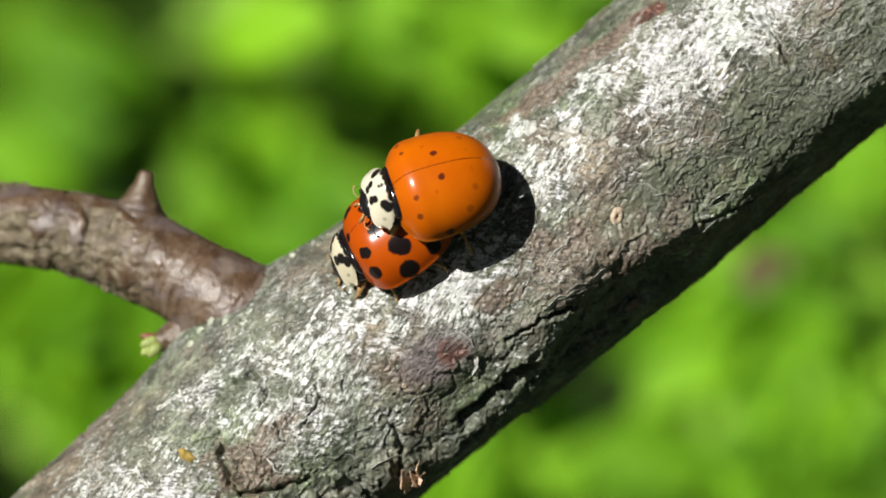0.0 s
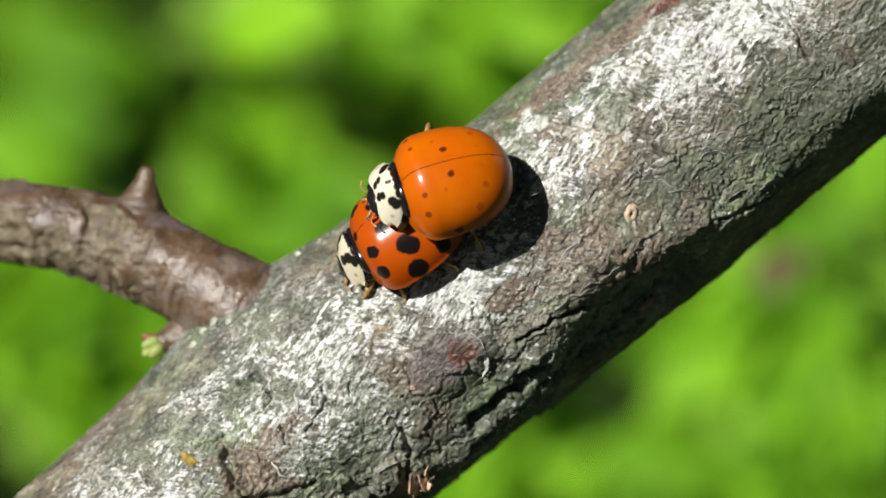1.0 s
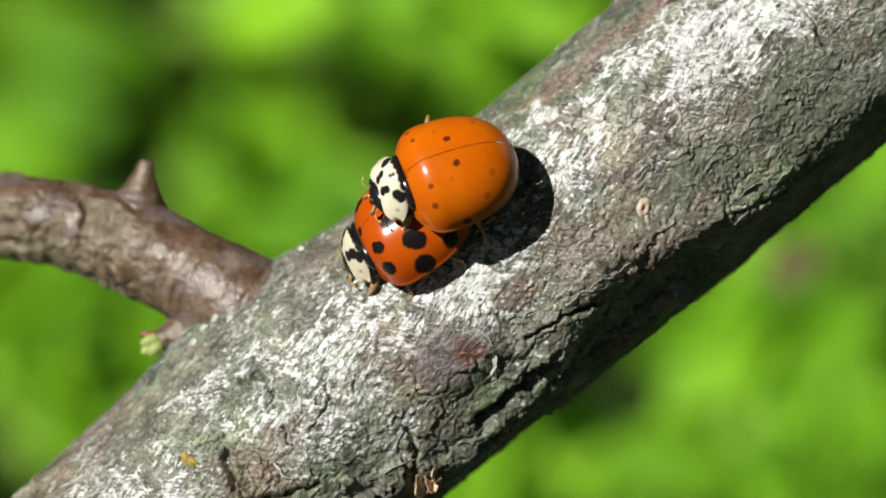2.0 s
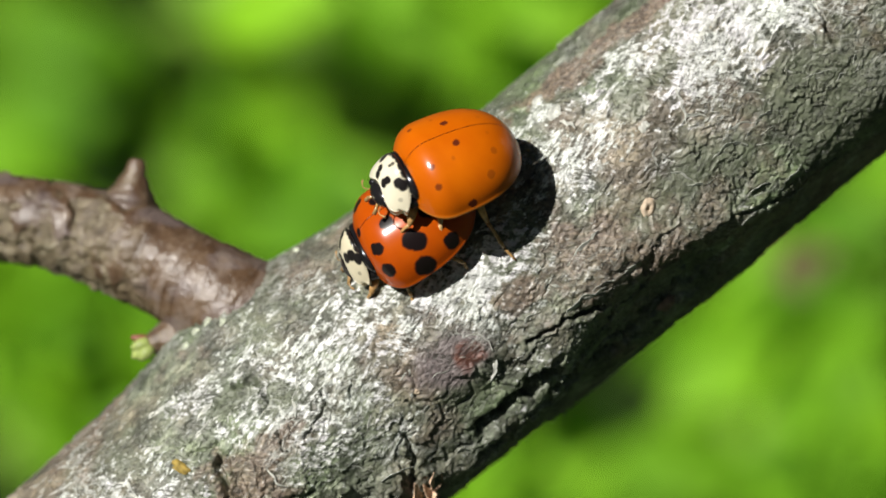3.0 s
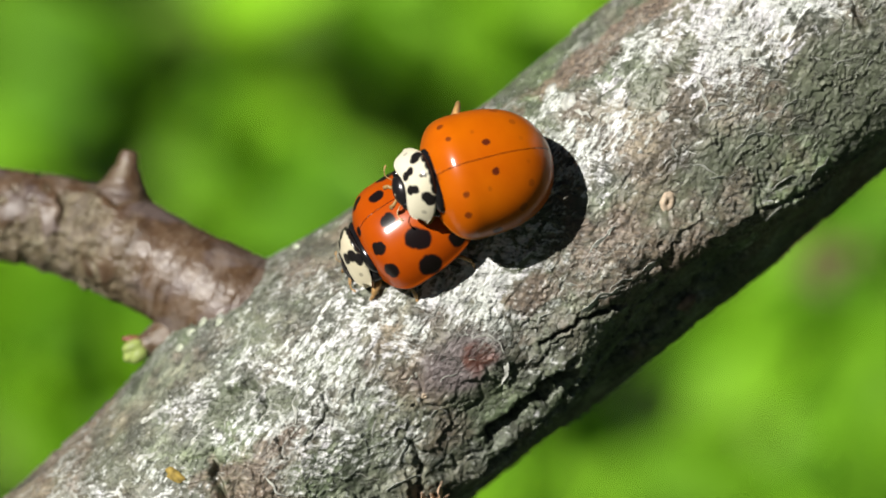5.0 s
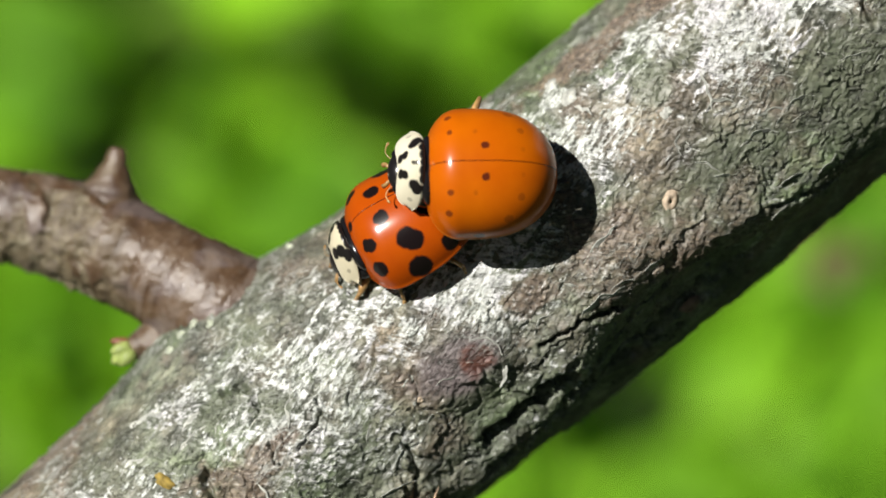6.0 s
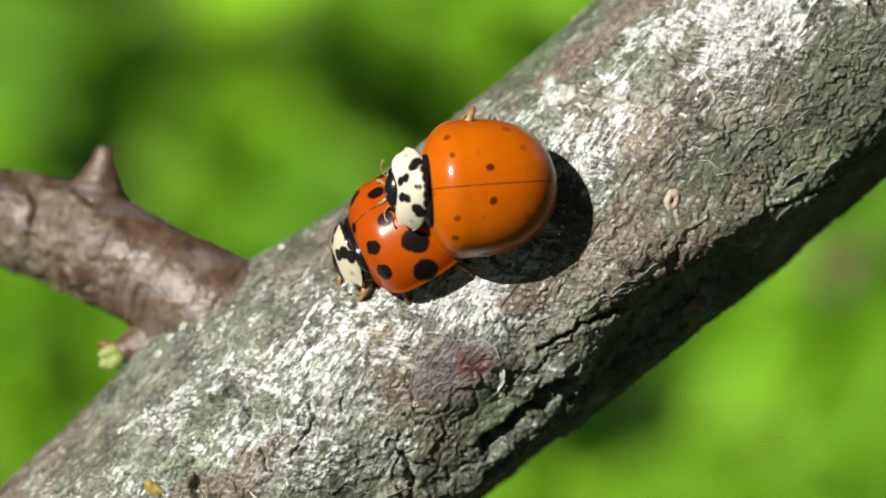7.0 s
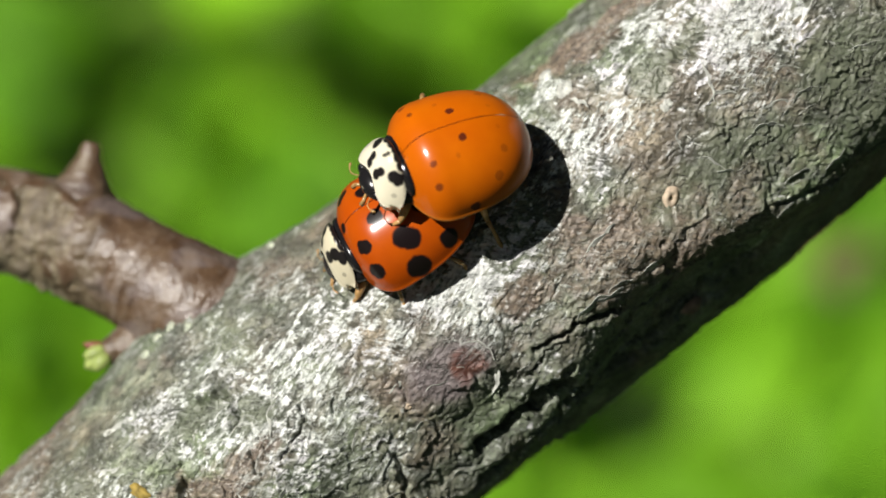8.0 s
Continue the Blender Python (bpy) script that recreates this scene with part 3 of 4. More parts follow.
def ring_mesh(name, rx, ry, rise, material, seed, mound=False):
    """A corky oval rim with a sunken middle; millimetres."""
    v = []
    prof = ((1.25, -0.3), (1.05, 0.4), (0.8, 0.9), (0.5, 1.0), (0.22, 0.3), (0.04, -0.9))
    if mound:
        prof = ((1.3, -0.4), (1.0, 0.3), (0.75, 0.7), (0.5, 0.9), (0.25, 1.0), (0.04, 0.95))
    for k, (s, h) in enumerate(prof):
        for j in range(24):
            a = 2 * math.pi * j / 24
            w = 1 + (0.5 if mound else 0.16) * noise.noise((math.cos(a) * 1.5, math.sin(a) * 1.5, seed)) + 0.05 * noise.noise((math.cos(a) * 5, math.sin(a) * 5, seed + k))
            v.append(Vector((rx * s * w * math.cos(a), ry * s * w * math.sin(a), rise * h * (1 + 0.3 * noise.noise((math.cos(a) * 3, math.sin(a) * 3, seed))))) * MM)
    f = grid_faces(len(prof), 24, True)
    f.append(tuple(range(len(v) - 24, len(v))))
    return mesh_from(name, v, f, material)


def ribbon_mesh(length, width, curl, bow, seed, material, thick=0.02):
    """A thin curled strip of peeling bark, along x, standing up from its foot; millimetres."""
    n, w, top, low = 14, 5, [], []
    for i in range(n):
        t = i / (n - 1) - 0.5
        taper = max(0.12, 1 - abs(2 * t) ** 2.2) * (1 + 0.35 * noise.noise((t * 6, seed, 1.0)))
        for j in range(w):
            s = j / (w - 1)
            a = curl * s
            y = width * taper * (math.sin(a) / curl)
            z = width * taper * ((1 - math.cos(a)) / curl) - 0.03
            p = Vector((length * t, bow * length * (4 * t * t) + y + 0.12 * length * noise.noise((t * 3, seed, 5.0)), z + 0.05 * noise.noise((t * 5, seed, s))))
            top.append(p)
            low.append(p + Vector((0, 0.4, -1)).normalized() * thick)
    f = grid_faces(n, w)
    m = len(top)
    f += [tuple(m + k for k in reversed(q)) for q in f]
    rim = [i * w for i in range(n)] + [(n - 1) * w + j for j in range(1, w)] + [i * w + w - 1 for i in range(n - 2, -1, -1)] + [j for j in range(w - 2, 0, -1)]
    for a, b in zip(rim, rim[1:] + rim[:1]):
        f.append((b, a, m + a, m + b))
    return mesh_from("bark_flake", [p * MM for p in top + low], f, material)


for px, py, rx, ry, rise, mat in ((1092, 384, 0.36, 0.27, 0.12, LENTICEL), (1124, 541, 0.36, 0.24, 0.20, CORK_SHADE), (938, 228, 0.30, 0.22, 0.08, FLAKE), (912, 206, 0.2, 0.16, 0.06, FLAKE),
                                  (1086, 250, 0.22, 0.2, 0.07, FLAKE), (715, 682, 0.12, 0.1, 0.05, LENTICEL), (1218, 150, 0.2, 0.15, 0.06, FLAKE)):
    u0, t0 = on_limb(px, py)
    part("lenticel", ring_mesh("lenticel", rx, ry, rise, mat, px * 0.37, mat is FLAKE), tree, "pale corky pore with a sunken middle", limb_pose(u0, t0, -0.12 if mat is CORK_SHADE else 0.02, px % 70))
u0, t0 = on_limb(330, 808)
part("lichen", ring_mesh("lichen", 0.20, 0.34, 0.10, YELLOW, 3.3, True), tree, "small yellow lichen", limb_pose(u0, t0, 0.03, 20))
PALE_LICHEN = plain("pale_lichen", (0.50, 0.54, 0.42), 0.8, 3500, 0.5)
for px, py, rx, ry in ((405, 570, 0.15, 0.11), (392, 590, 0.20, 0.11), (420, 556, 0.12, 0.1), (372, 606, 0.17, 0.10), (520, 455, 0.12, 0.1), (412, 585, 0.16, 0.12), (352, 626, 0.18, 0.12)):
    u0, t0 = on_limb(px, py)
    part("lichen", ring_mesh("lichen", rx, ry, 0.12, PALE_LICHEN, px * 0.13, True), tree, "pale green lichen crust", limb_pose(u0, t0, 0.04, py % 50))
# torn orange fibres under the ledge
u0, t0 = on_limb(717, 830)
for k, (du, dt, ln, wd, cu, sp) in enumerate(((-0.15, 0.02, 1.35, 0.80, 1.5, 75), (0.30, -0.02, 1.2, 0.70, 1.9, 105), (0.55, 0.03, 0.9, 0.45, 1.6, 55), (0.2, -0.07, 0.9, 0.5, 2.2, 15))):
    part("torn_fibre", ribbon_mesh(ln, wd, cu, 0.1, 50 + k, FIBRE), tree, "torn orange strip of inner bark", limb_pose(u0 + du, t0 + dt, 0.30, sp))
flakes = random.Random(12)
strips = [ribbon_mesh(flakes.uniform(0.7, 2.0), flakes.uniform(0.12, 0.24), flakes.uniform(0.7, 1.3), flakes.uniform(-0.12, 0.12), k, FLAKE) for k in range(14)]
PLACED = [(1285, 232, -14), (1240, 246, 30), (1248, 200, -34), (1300, 400, -4), (1345, 372, -2), (1390, 330, -4), (1440, 150, 20), (1350, 100, -60), (1105, 300, 60), (1150, 215, 70), (1530, 130, -10), (1180, 345, -30), (520, 690, 50), (480, 720, -20), (420, 720, 10), (780, 560, 30), (300, 720, -12), (330, 690, 20), (1262, 262, 5), (1165, 235, -20), (1370, 115, 50), (1190, 95, 15), (1405, 170, 10), (1210, 400, -15), (1270, 370, -10), (1330, 350, -8), (985, 525, -5), (905, 560, 0), (1010, 505, -6), (640, 735, 40), (545, 720, 60), (400, 660, 10)]
for k in range(115):
    if k < len(PLACED):
        u0, t0 = on_limb(PLACED[k][0], PLACED[k][1])
        spin = PLACED[k][2]
    else:
        u0, t0, spin = flakes.uniform(-33, 19), flakes.triangular(-1.05, 1.1, -0.3), flakes.gauss(-25, 40)
        if -15.5 < u0 < -4.5 and 0.0 < t0:
            continue
    part("bark_flake", strips[k % len(strips)], tree, "", limb_pose(u0, t0, 0.0, spin))


# long curled rims along the ledge
rims = random.Random(31)
for px, py, spin in ((1205, 405, -6), (1250, 388, 4), (1295, 372, -4), (1335, 350, 5), (1380, 316, -5), (1320, 318, 8), (1265, 345, -8), (975, 532, -4), (1060, 482, 4)):
    u0, t0 = on_limb(px, py)
    part("bark_flake", ribbon_mesh(rims.uniform(0.9, 1.7), rims.uniform(0.18, 0.30), rims.uniform(0.8, 1.4), rims.uniform(-0.05, 0.05), px * 0.1, FLAKE), tree, "", limb_pose(u0, t0, 0.03, spin))


# ---- twig ----
def spline(pts, n):
    out = []
    for i in range(len(pts) - 1):
        p0, p1, p2, p3 = pts[max(i - 1, 0)], pts[i], pts[i + 1], pts[min(i + 2, len(pts) - 1)]
        for k in range(n):
            t = k / n
            out.append(0.5 * (2 * p1 + (p2 - p0) * t + (2 * p0 - 5 * p1 + 4 * p2 - p3) * t * t + (3 * p1 - p0 - 3 * p2 + p3) * t ** 3))
    out.append(pts[-1])
    return out


def rough_tube(line, radii, sides, seed, rings=0.0, scurf_to=None):
    """An uneven bark tube: points in millimetres, with the layers scurf and grey."""
    v, f = tube(line, radii, sides)
    p = np.array(v)
    mid = np.repeat(np.array(line), sides, axis=0)
    out = (p - mid)
    rad = np.linalg.norm(out, axis=1, keepdims=True)
    out = out / rad
    step = np.linalg.norm(np.diff(np.array(line), axis=0), axis=1)
    run = np.repeat(np.concatenate([[0], np.cumsum(step)]), sides)
    wob = fbm(p / 1.5, 3, seed)
    bands = vnoise(np.stack([run * 2.4 + 0.45 * wob, 0 * run, 0 * run + seed], 1), seed)
    h = 0.06 * wob + 1.35 * rings * (np.abs(bands) ** 0.5 - 0.5) - 1.1 * rings * np.exp(-(bands / 0.07) ** 2) * smooth(-0.2, 0.2, fbm(p / 1.0, 2, seed + 21)) + 0.035 * fbm(p / 0.4, 3, seed + 3)
    scurf = smooth(-0.1, 0.25, fbm(p / 1.2, 4, seed + 5) + (0.12 - 0.40 * (0.85 * out[:, 1] + 0.53 * out[:, 0]) if scurf_to is not None else 0.1))
    if scurf_to is not None:
        scurf = scurf * smooth(scurf_to + 2.5, scurf_to - 1.0, p[:, 0] + 1.2 * wob)
    else:
        scurf = scurf * 0.25
    h = h + 0.26 * scurf * fbm(p / np.array((0.7, 0.4, 0.4)), 4, seed + 9)
    grey = smooth(0.0, 0.45, fbm(p / np.array((1.6, 0.9, 0.9)), 4, seed + 11)) * 0.7
    me = mesh_from("twig", (mid + out * (rad + h[:, None] * np.minimum(1, rad))) * MM, f, TWIG)
    layers(me, scurf=scurf, grey=grey, ring=np.exp(-(bands / 0.10) ** 2) * smooth(-0.25, 0.2, fbm(p / 1.1, 3, seed + 21)), crest=smooth(0.35, 0.75, np.abs(bands)) * smooth(-0.1, 0.3, fbm(p / np.array((0.7, 0.7, 0.7)), 3, seed + 31)))
    return me


line = spline([at(-900, 300, -10), at(-300, 350, -5.5), at(0, 393, -3.0), at(150, 418, -2.0), at(260, 457, -1.2), at(350, 506, -0.3), at(430, 558, 0.2), at(520, 610, 0.0)], 60)
rads = np.interp(np.linspace(0, 7, len(line)), [0, 1, 2, 3, 4, 4.6, 5, 6, 7], [1.4, 1.6, 1.80, 1.91, 2.11, 2.06, 2.11, 2.5, 3.2])
twig = part("twig", rough_tube(line, rads, 170, 81, 0.030, at(215, 0, 0).x), tree, "shiny brown side twig with a spur and a green bud")
sl = spline([at(240, 430, -1.6), at(247, 382, -1.5), at(252, 350, -1.4), at(256, 326, -1.3), at(260, 303, -1.3)], 14)
part("spur", rough_tube(sl, np.interp(np.linspace(0, 1, len(sl)), [0, 0.25, 0.5, 0.75, 0.94, 1], [1.80, 1.42, 0.78, 0.46, 0.36, 0.24]), 48, 85, 0.06), twig)
sl = spline([at(400, 572, -0.9), at(350, 588, -0.5), at(315, 597, 0.0), at(290, 603, 0.2), at(276, 607, 0.3)], 10)
part("bud_stalk", rough_tube(sl, np.interp(np.linspace(0, 1, len(sl)), [0, 0.25, 0.5, 0.75, 1], [1.7, 1.25, 0.92, 0.60, 0.38]), 36, 87, 0.05), twig)
for k, (x0, y0, x1, y1, r0) in enumerate(((286, 600, 247, 594, 0.20), (280, 606, 250, 628, 0.33), (280, 604, 248, 611, 0.28), (282, 610, 262, 632, 0.26))):
    a, b = at(x0, y0, 0.1 + 0.15 * k), at(x1, y1, 0.2 + 0.15 * k)
    v, f = tube([(a + (b - a) * q) * MM for q in (0, 0.3, 0.6, 0.85, 1.0)], [r0 * w * MM for w in (0.8, 1.1, 1.0, 0.6, 0.1)], 12)
    part("bud_scale", mesh_from("bud_scale", v, f, BUD if k else BUD_BASE), twig, "small green bud scale")


# ---- ladybirds ----
def elytron_mesh(side, material):
    nu, nv, vs = 60, 30, []
    for i in range(nu):
        a = math.pi * (0.004 + 0.992 * i / (nu - 1))
        y = (DOME_F if math.cos(a) > 0 else DOME_R) * math.cos(a)
        s = dome_profile(y)
        for j in range(nv):
            if j < nv - 3:
                p = 0.5 * math.pi * j / (nv - 4)
                x, z = DOME_W * s * math.sin(p), LIFT + DOME_H * s * math.cos(p)
                if j == nv - 4:
                    x, z = x + 0.02, LIFT + 0.05
            else:
                x, z = DOME_W * s + (0.05, 0.03, -0.35)[j - nv + 3], LIFT + (0.0, -0.06, -0.10)[j - nv + 3]
            vs.append(Vector((side * (0.010 + max(0.0, x)), y, z)) * MM)
    fs = grid_faces(nu, nv)
    if side > 0:
        fs = [tuple(reversed(q)) for q in fs]
    return mesh_from("elytron", vs, fs, material)


def pronotum_mesh(material):
    nu, nv, top = 30, 41, []
    for i in range(nu):
        q = i / (nu - 1)
        for j in range(nv):
            u = -1 + 2 * j / (nv - 1)
            rear, front = 1.46 + 0.10 * u * u, 2.64 - 0.10 * math.cos(3.0 * u) * (1 - u * u)
            mid = 0.5 * (rear + front) - 0.04 * abs(u)
            y = mid + (rear + (front - rear) * q - mid) * max(0.01, 1 - abs(u) ** 4.6) ** 0.5
            x = u * 1.58 * (1 - 0.10 * q ** 1.6)
            edge = max(abs(u) ** 8, abs(2 * q - 1) ** 10)
            top.append(Vector((x, y, pronotum_z(x, y) - 0.10 * edge)))
    low = [Vector((p.x * 0.93, 1.95 + (p.y - 1.95) * 0.9, p.z - 0.34)) for p in top]
    fs = [tuple(reversed(f)) for f in grid_faces(nu, nv)]
    n = len(top)
    fs += [tuple(n + k for k in reversed(f)) for f in fs]
    ring = list(range(nv)) + [i * nv + nv - 1 for i in range(1, nu)] + [(nu - 1) * nv + j for j in range(nv - 2, -1, -1)] + [i * nv for i in range(nu - 2, 0, -1)]
    for a, b in zip(ring, ring[1:] + ring[:1]):
        fs.append((a, b, n + b, n + a))
    return mesh_from("pronotum", [p * MM for p in top + low], fs, material)


def leg_mesh(coxa, knee, ankle, toe):
    """Thigh, shin and foot in one jointed leg; places in millimetres."""
    vs, fs = [], []
    c, k, a, t = (Vector(p) for p in (coxa, knee, ankle, toe))
    for line, rad in (((c, c.lerp(k, 0.3), c.lerp(k, 0.7), k), (0.16, 0.20, 0.17, 0.10)),
                      ((k, k.lerp(a, 0.4) + Vector((0, 0, 0.05)), k.lerp(a, 0.8), a), (0.09, 0.075, 0.085, 0.07)),
                      ((a, a.lerp(t, 0.3), a.lerp(t, 0.6), a.lerp(t, 0.85), t), (0.05, 0.075, 0.05, 0.06, 0.02))):
        v, f = tube([p * MM for p in line], [r * MM for r in rad], 10)
        fs += [tuple(q + len(vs) for q in face) for face in f]
        vs += v
    return mesh_from("leg", vs, fs, LEG)


def ladybird(case, neck, legs, label, neck_pose=Matrix()):
    """A ladybird, head to +y, back to +z; its parts are laid out in millimetres."""
    bug = tagged(new("ladybird"), label, "ladybird", "pair of ladybirds")
    for side in (-1, 1):
        part("elytron", elytron_mesh(side, case), bug)
    v, f = ball((0, -0.9, LIFT - 0.05), (2.25, 2.25, 0.42))
    part("abdomen", mesh_from("abdomen", [p * MM for p in v], f, BLACK), bug, "black underside")
    v, f = ball((0, 1.4, LIFT + 0.15), (1.35, 1.2, 0.55))
    part("thorax", mesh_from("thorax", [p * MM for p in v], f, BLACK), bug, "black underside")
    vs = [Vector(p) * MM for p in ((-0.20, 1.12, 2.50), (0.20, 1.12, 2.50), (0.0, 0.88, 2.70), (-0.25, 1.3, 2.28), (0.25, 1.3, 2.28), (0, 1.0, 2.2))]
    part("scutellum", mesh_from("scutellum", vs, [(0, 1, 2), (0, 3, 4, 1), (0, 2, 5, 3), (1, 4, 5, 2), (3, 5, 4)], case), bug, "", pose(0, 0, -0.10 * MM))
    v, f = ball((0, 1.38, 1.42), (1.38, 0.42, 0.74))
    part("collar", mesh_from("collar", [p * MM for p in v], f, BLACK), bug, "black collar")
    part("pronotum", pronotum_mesh(neck), bug, "cream shield with black marks", pose(0.13 * MM, 0, 0) @ neck_pose)
    v, f = ball((0.12, 2.36, 0.80), (0.82, 0.58, 0.44))
    head = part("head", mesh_from("head", [p * MM for p in v], f, HEAD_SHELL), bug, "black head with cream patches", neck_pose)
    for side in (-1, 1):
        v, f = ball((0.12 + side * 0.66, 2.53, 0.92), (0.22, 0.24, 0.20), 10, 14)
        part("eye", mesh_from("eye", [p * MM for p in v], f, BLACK), head)
        pts = spline([Vector((0.12 + side * 0.5, 2.75, 0.75)), Vector((0.12 + side * 0.75, 2.98, 0.68)), Vector((0.12 + side * 1.0, 2.98, 0.70)), Vector((0.12 + side * 1.2, 2.85, 0.72))], 4)
        rad = [0.022] * (len(pts) - 4) + [0.03, 0.05, 0.045, 0.015]
        v, f = tube([p * MM for p in pts], [r * MM for r in rad], 8)
        part("antenna", mesh_from("antenna", v, f, LEG), head)
        v, f = tube([Vector((0.12 + side * 0.2, 2.8, 0.6)) * MM, Vector((0.12 + side * 0.4, 3.0, 0.45)) * MM, Vector((0.12 + side * 0.42, 3.1, 0.3)) * MM], [0.06 * MM, 0.08 * MM, 0.10 * MM], 8)
        part("palp", mesh_from("palp", v, f, LEG), head)
    for row in legs:
        part("leg", leg_mesh(*row), bug)
    return bug


def stance(heading, roll, tip, x, y, z):
    """A pose in V: heading in degrees anticlockwise from the right, roll about the body's length, tip of the head upwards, and place in millimetres."""
    return V @ pose(x * MM, y * MM, z * MM, 0, 0, heading - 90) @ pose(0, 0, 0, tip, roll, 0)


LOWER_LEGS = [((s * 0.8, 1.5, 0.5), (s * 1.5, 2.1, 0.45), (s * 1.3, 2.5, -0.1), (s * 1.1, 2.75, -0.4)) for s in (-1, 1)]
LOWER_LEGS += [((s * 1.0, 0.2, 0.5), (s * 2.2, 0.6, 0.5), (s * 2.35, 0.7, -0.1), (s * 2.4, 0.9, -0.6)) for s in (-1, 1)]
LOWER_LEGS += [((s * 1.0, -1.2, 0.5), (s * 2.1, -1.6, 0.4), (s * 2.25, -1.9, -0.2), (s * 2.3, -1.8, -0.7)) for s in (-1, 1)]
UPPER_LEGS = [((s * 0.8, 1.4, 0.5), (s * 1.35, 2.0, 0.0), (s * 1.0, 2.4, -0.7), (s * 0.75, 2.6, -0.9)) for s in (-1, 1)]
UPPER_LEGS += [((-0.9, 0.3, 0.5), (-1.6, 0.75, -0.4), (-1.9, 0.95, -1.9), (-1.85, 1.15, -2.4)), ((0.9, 0.3, 0.5), (2.97, -0.65, 0.88), (2.6, -0.3, -1.0), (2.4, 0.0, -1.6))]
UPPER_LEGS += [((s * 0.9, -1.0, 0.5), (s * 1.8, -1.2, -1.2), (s * 2.5, -1.5, -2.3), (s * 2.9, -1.8, -2.9)) for s in (-1, 1)]
lower = ladybird(LOWER_CASE, LOWER_NECK, LOWER_LEGS, "dark orange ladybird with large black spots standing on bark", pose(0, 0.34 * MM, -0.03 * MM) @ Matrix.Diagonal((0.97, 0.80, 1, 1)))
upper = ladybird(UPPER_CASE, UPPER_NECK, UPPER_LEGS, "bright orange ladybird with faint spots on another ladybird")

cam.data.dof.use_dof = True
cam.data.dof.focus_object = upper
cam.data.dof.aperture_fstop = 33.0

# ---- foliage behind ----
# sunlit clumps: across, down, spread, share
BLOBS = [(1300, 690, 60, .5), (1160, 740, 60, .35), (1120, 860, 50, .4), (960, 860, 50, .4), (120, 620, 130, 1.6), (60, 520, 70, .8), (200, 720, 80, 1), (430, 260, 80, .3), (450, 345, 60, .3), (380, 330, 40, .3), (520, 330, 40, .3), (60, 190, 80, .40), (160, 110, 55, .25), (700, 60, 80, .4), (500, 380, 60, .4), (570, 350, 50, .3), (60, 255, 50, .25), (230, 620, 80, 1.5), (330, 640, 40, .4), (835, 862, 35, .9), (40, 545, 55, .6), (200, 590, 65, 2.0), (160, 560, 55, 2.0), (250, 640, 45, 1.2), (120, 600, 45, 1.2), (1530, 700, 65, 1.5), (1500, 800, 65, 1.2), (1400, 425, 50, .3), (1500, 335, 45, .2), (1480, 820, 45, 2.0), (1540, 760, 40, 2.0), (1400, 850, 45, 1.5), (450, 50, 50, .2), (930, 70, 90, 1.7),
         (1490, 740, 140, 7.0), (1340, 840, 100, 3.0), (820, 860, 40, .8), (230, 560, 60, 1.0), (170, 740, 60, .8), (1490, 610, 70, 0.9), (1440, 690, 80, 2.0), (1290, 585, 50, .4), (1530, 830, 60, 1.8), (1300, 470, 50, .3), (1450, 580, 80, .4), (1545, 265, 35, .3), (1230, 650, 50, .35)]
rng = np.random.default_rng(4)


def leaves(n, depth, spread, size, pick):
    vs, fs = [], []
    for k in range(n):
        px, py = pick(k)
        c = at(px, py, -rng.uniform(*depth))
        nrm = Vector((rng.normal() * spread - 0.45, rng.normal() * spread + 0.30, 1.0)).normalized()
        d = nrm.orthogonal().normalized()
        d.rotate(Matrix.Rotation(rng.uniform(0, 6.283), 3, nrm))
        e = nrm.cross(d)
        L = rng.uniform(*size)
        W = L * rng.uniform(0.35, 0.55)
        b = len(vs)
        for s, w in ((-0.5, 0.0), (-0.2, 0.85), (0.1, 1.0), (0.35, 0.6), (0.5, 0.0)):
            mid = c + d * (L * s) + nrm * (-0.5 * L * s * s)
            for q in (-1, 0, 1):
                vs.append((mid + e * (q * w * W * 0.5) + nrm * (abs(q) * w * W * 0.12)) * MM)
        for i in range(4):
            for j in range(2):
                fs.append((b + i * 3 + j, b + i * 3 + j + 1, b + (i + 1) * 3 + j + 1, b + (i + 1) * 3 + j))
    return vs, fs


def widen(px, py):
    return 784 + (px - 784) * 1.005, 441 + (py - 441) * 1.005


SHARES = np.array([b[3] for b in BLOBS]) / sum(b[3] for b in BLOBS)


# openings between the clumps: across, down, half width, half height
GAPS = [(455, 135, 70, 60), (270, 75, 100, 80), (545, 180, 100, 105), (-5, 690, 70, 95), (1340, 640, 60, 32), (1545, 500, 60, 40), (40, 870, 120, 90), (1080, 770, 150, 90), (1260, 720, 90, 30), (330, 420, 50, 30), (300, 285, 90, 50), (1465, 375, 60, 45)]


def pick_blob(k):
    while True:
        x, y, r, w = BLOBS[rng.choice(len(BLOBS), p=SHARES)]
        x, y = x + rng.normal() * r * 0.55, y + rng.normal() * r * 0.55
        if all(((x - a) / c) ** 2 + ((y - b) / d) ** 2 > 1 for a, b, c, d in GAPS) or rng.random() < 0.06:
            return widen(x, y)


def pick_any(k):
    return rng.uniform(-400, 1968), rng.uniform(-400, 1282)


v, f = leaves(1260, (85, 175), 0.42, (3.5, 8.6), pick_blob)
shrub = tagged(new("shrub"), "leafy green shrub behind the branch, far out of focus", "shrub")
shrub.matrix_world = V


def foliage(name, v, f, material, label):
    ob = part(name, mesh_from(name, v, f, material), shrub, label)
    return tagged(ob, kind="stuff")


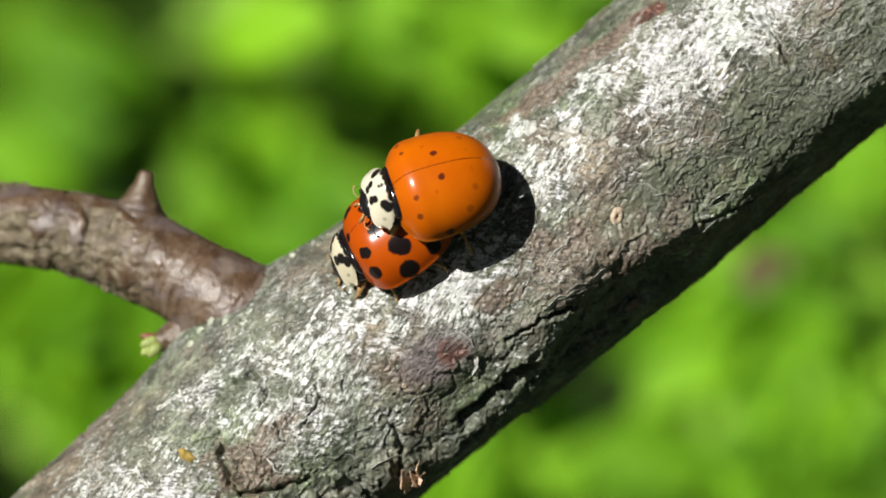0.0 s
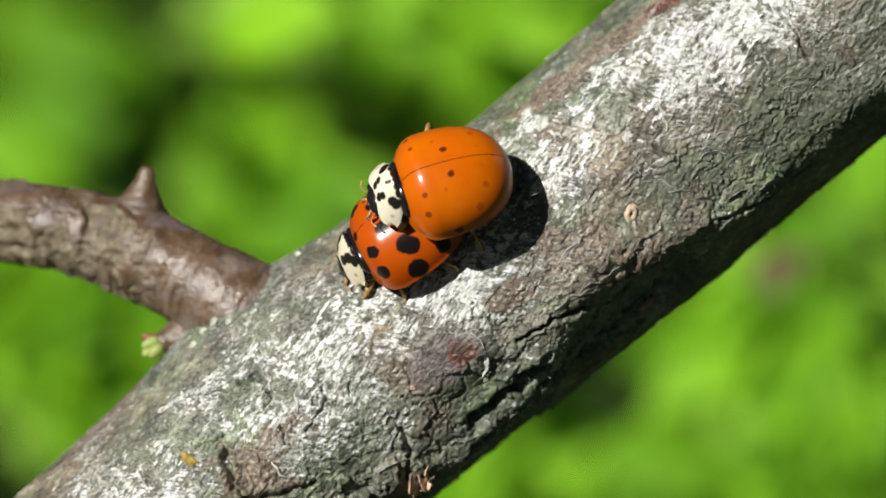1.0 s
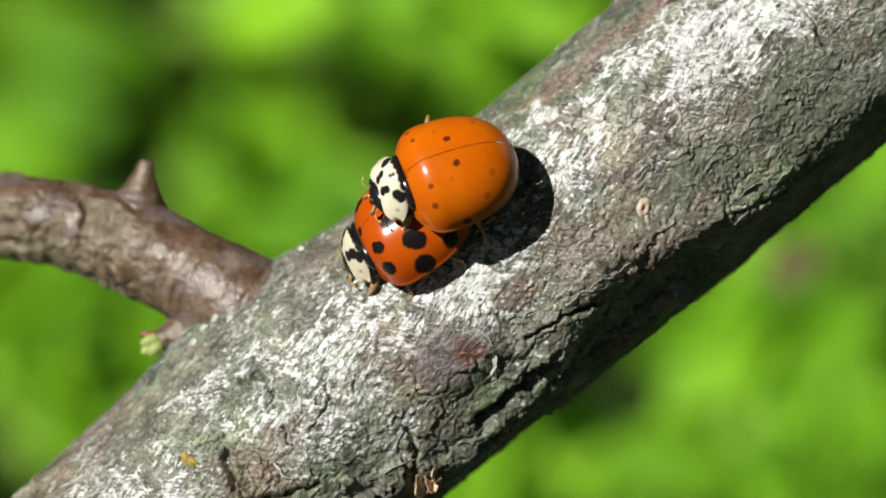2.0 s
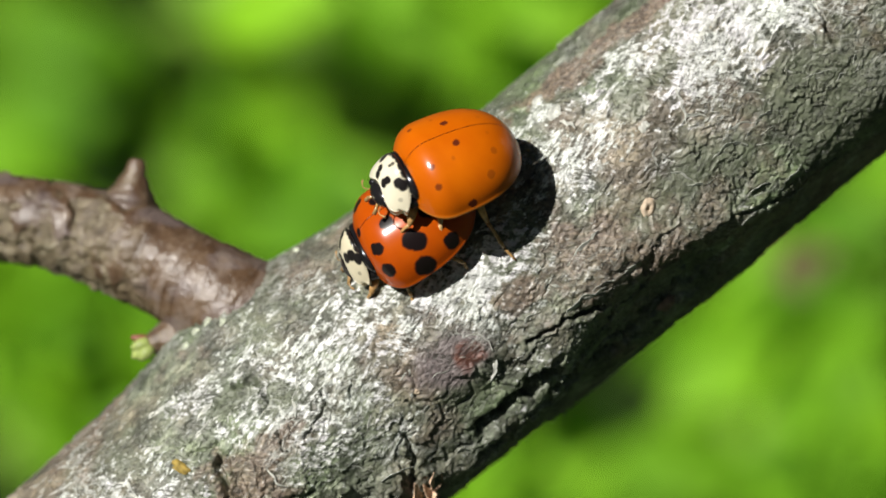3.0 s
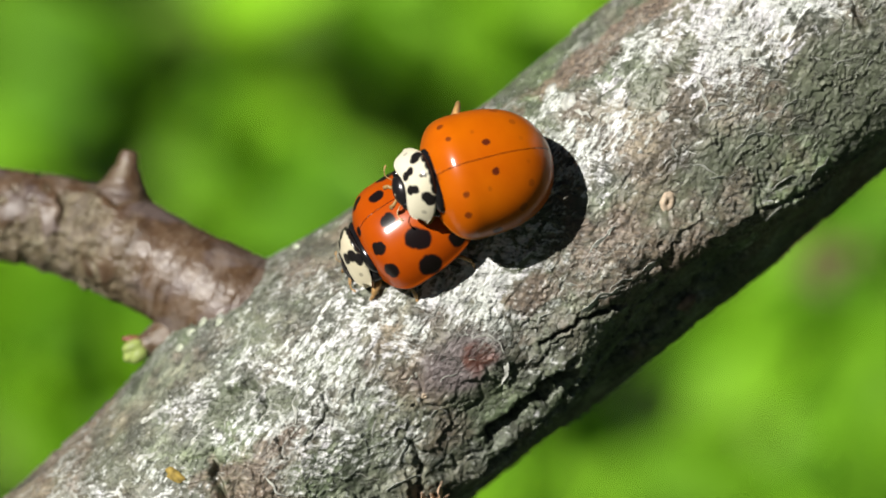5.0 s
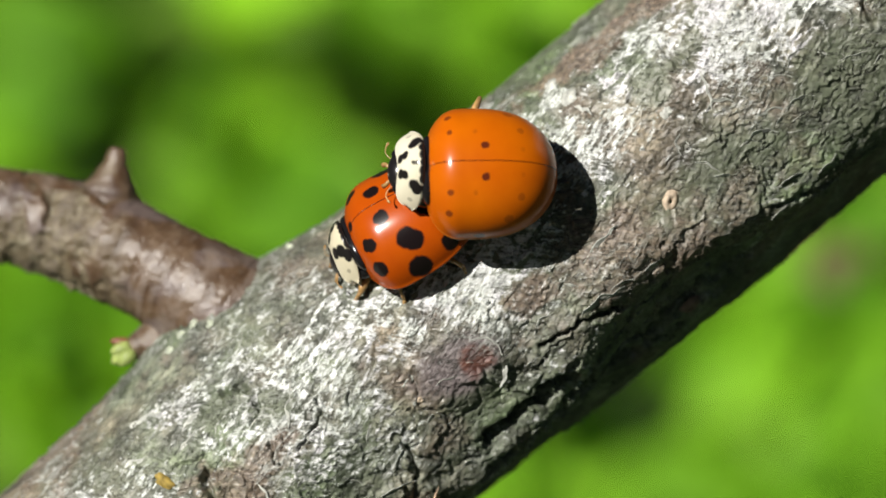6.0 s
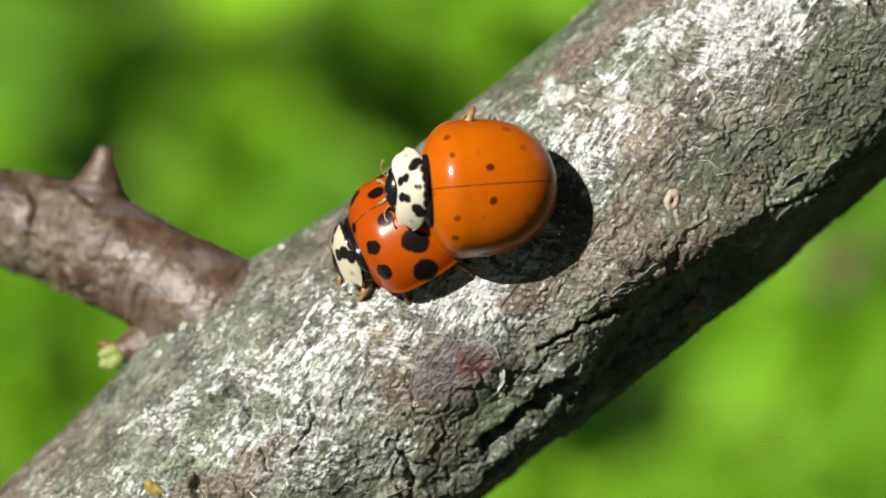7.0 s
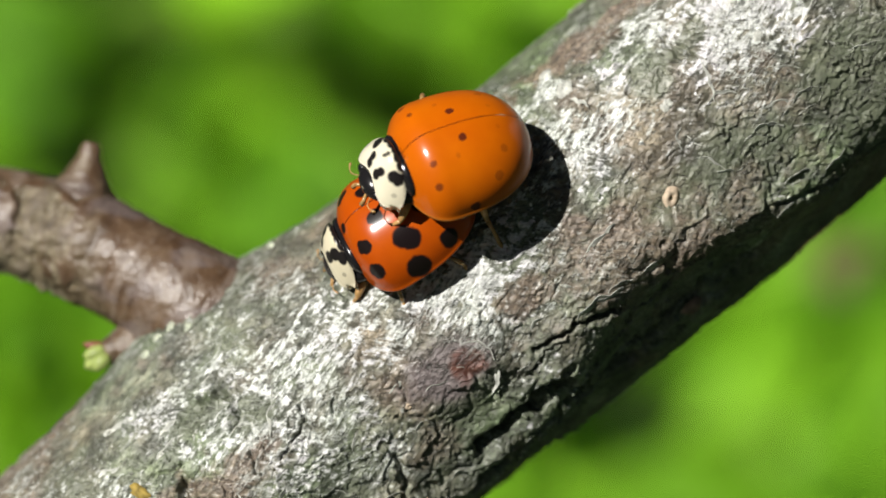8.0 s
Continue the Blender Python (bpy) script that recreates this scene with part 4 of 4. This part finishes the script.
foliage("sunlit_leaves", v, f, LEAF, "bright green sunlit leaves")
# the shade deep in the shrub comes from the leaves' dark colour
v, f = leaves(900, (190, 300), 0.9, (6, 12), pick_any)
foliage("shaded_leaves", v, f, LEAF_SHADE, "leaves deep in the shrub, coloured dark green as if in shade")
DEAD = plain("withered_leaf", (0.085, 0.060, 0.020), 0.7, 200, 0.4)
v, f = leaves(2, (66, 76), 0.2, (2.3, 3.8), lambda k: widen(1348 + rng.normal() * 14, 474 + rng.normal() * 10))
foliage("withered_leaves", v, f, DEAD, "small withered brown leaves")


def pick_round(k):
    """Anywhere in the shrub's wide crown, outside the middle."""
    while True:
        x, y = 784 + rng.normal() * 7500, 441 + rng.normal() * 4400 - 1300
        if abs(x - 784) > 1500 or abs(y - 441) > 1100:
            return x, y


# same dark copy: shade is in the colour here too
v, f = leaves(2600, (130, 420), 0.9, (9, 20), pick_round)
foliage("outer_leaves", v, f, LEAF_SHADE, "leaves of the outer crown, coloured dark green as if in shade")
STEM = plain("shrub_stem", (0.14, 0.10, 0.07), 0.7, 300, 0.4, 0.0003)
to_view = V.inverted()
for k in range(9):
    side = -1 if k % 2 else 1
    foot = to_view @ Vector((0.05 * side + 0.03 * (k - 4), 0.62 + 0.03 * (k % 3), 0.0))
    top = Vector((side * (45 + 22 * k), 60 - 25 * (k % 4), -235 - 18 * (k % 3))) * MM
    elbow = foot.lerp(top, 0.6) + Vector((side * 0.05, -0.03, -0.02))
    pts = spline([foot, foot.lerp(elbow, 0.5), elbow, elbow.lerp(top, 0.5) + Vector((0, 0.02, 0)), top], 6)
    v, f = tube(pts, list(np.linspace(0.006, 0.0012, len(pts))), 10)
    part("stem", mesh_from("stem", v, f, STEM), shrub, "thin brown stem")


def motions():
    # seconds, heading, x, y
    lower_rows = [
        (0.0, 204.3, -2.29, -0.13),
        (0.5, 204.9, -2.28, -0.15),
        (1.0, 204.7, -2.28, -0.16),
        (1.5, 204.8, -2.28, -0.17),
        (3.0, 205.2, -2.19, -0.17),
        (3.5, 204.7, -2.10, -0.14),
        (4.0, 205.1, -2.03, -0.24),
        (4.5, 208.3, -2.15, -0.26),
        (6.0, 202.2, -2.49, -0.25),
        (6.5, 202.7, -2.20, -0.31),
        (7.0, 201.0, -2.12, -0.32),
        (7.5, 205.7, -2.06, -0.31),
        (8.0, 205.0, -2.15, -0.28),
    ]
    walk(lower, [(t, stance(h, 40.0, -10.0, x, y, 4.7)) for t, h, x, y in lower_rows])
    # seconds, heading, roll, tip, x, y
    upper_rows = [
        (0.0, 198.6, 27.1, 3.7, -0.82, 2.26),
        (0.5, 197.8, 26.5, 3.1, -0.82, 2.29),
        (1.0, 197.4, 25.9, 2.5, -0.80, 2.30),
        (1.5, 198.8, 27.7, 4.4, -0.83, 2.23),
        (2.8, 207.8, 29.5, 7.5, -1.07, 2.46),
        (3.0, 211.3, 40.4, 13.4, -0.79, 2.39),
        (3.2, 204.5, 29.9, 11.5, -0.45, 2.19),
        (3.3, 184.3, 6.6, 6.2, -0.48, 2.10),
        (3.4, 189.3, 11.9, 7.9, -0.54, 2.23),
        (3.5, 193.8, 16.1, 9.1, -0.58, 2.34),
        (3.8, 187.2, 10.1, 3.9, -0.25, 2.03),
        (3.9, 209.7, 29.7, 14.0, -0.58, 2.43),
        (4.0, 211.5, 28.9, 15.1, -0.56, 2.48),
        (4.1, 219.9, 40.2, 18.4, -0.41, 2.65),
        (4.2, 221.4, 43.8, 18.4, -0.37, 2.71),
        (4.3, 179.4, 1.3, 2.5, -0.19, 2.08),
        (4.4, 188.8, 8.9, 7.9, -0.13, 2.34),
        (4.5, 225.9, 42.1, 22.0, -0.35, 2.78),
        (4.6, 215.3, 32.4, 16.5, -0.15, 2.60),
        (4.7, 197.9, 13.6, 11.3, -0.23, 2.23),
        (5.8, 203.1, 21.8, 11.2, -0.25, 2.50),
        (5.9, 207.5, 27.6, 12.3, -0.00, 2.58),
        (6.0, 181.0, 13.8, -0.3, -0.07, 2.30),
        (6.1, 198.4, 19.8, 7.3, -0.06, 2.43),
        (6.2, 201.8, 26.8, 9.4, -0.30, 2.35),
        (6.5, 200.6, 26.3, 8.8, -0.62, 2.24),
        (6.8, 192.5, 22.9, 4.3, -0.34, 2.16),
        (6.9, 190.5, 12.3, 6.5, -0.24, 2.08),
        (7.0, 184.6, 2.4, 7.5, -0.10, 1.86),
        (7.1, 209.0, 29.1, 15.2, -0.11, 2.47),
        (7.2, 225.9, 38.6, 23.3, -0.35, 2.72),
        (7.3, 207.4, 27.5, 15.7, -0.33, 2.60),
        (7.4, 188.2, 15.5, 5.9, -0.30, 2.39),
        (7.5, 212.7, 28.9, 17.8, -0.35, 2.63),
        (7.6, 207.7, 28.2, 15.1, -0.41, 2.48),
        (7.7, 203.9, 27.4, 12.4, -0.64, 2.36),
        (8.0, 206.2, 32.2, 12.4, -0.70, 2.28),
    ]
    walk(upper, [(t, stance(h, r, k, x, y, 6.8)) for t, h, r, k, x, y in upper_rows])


motions()
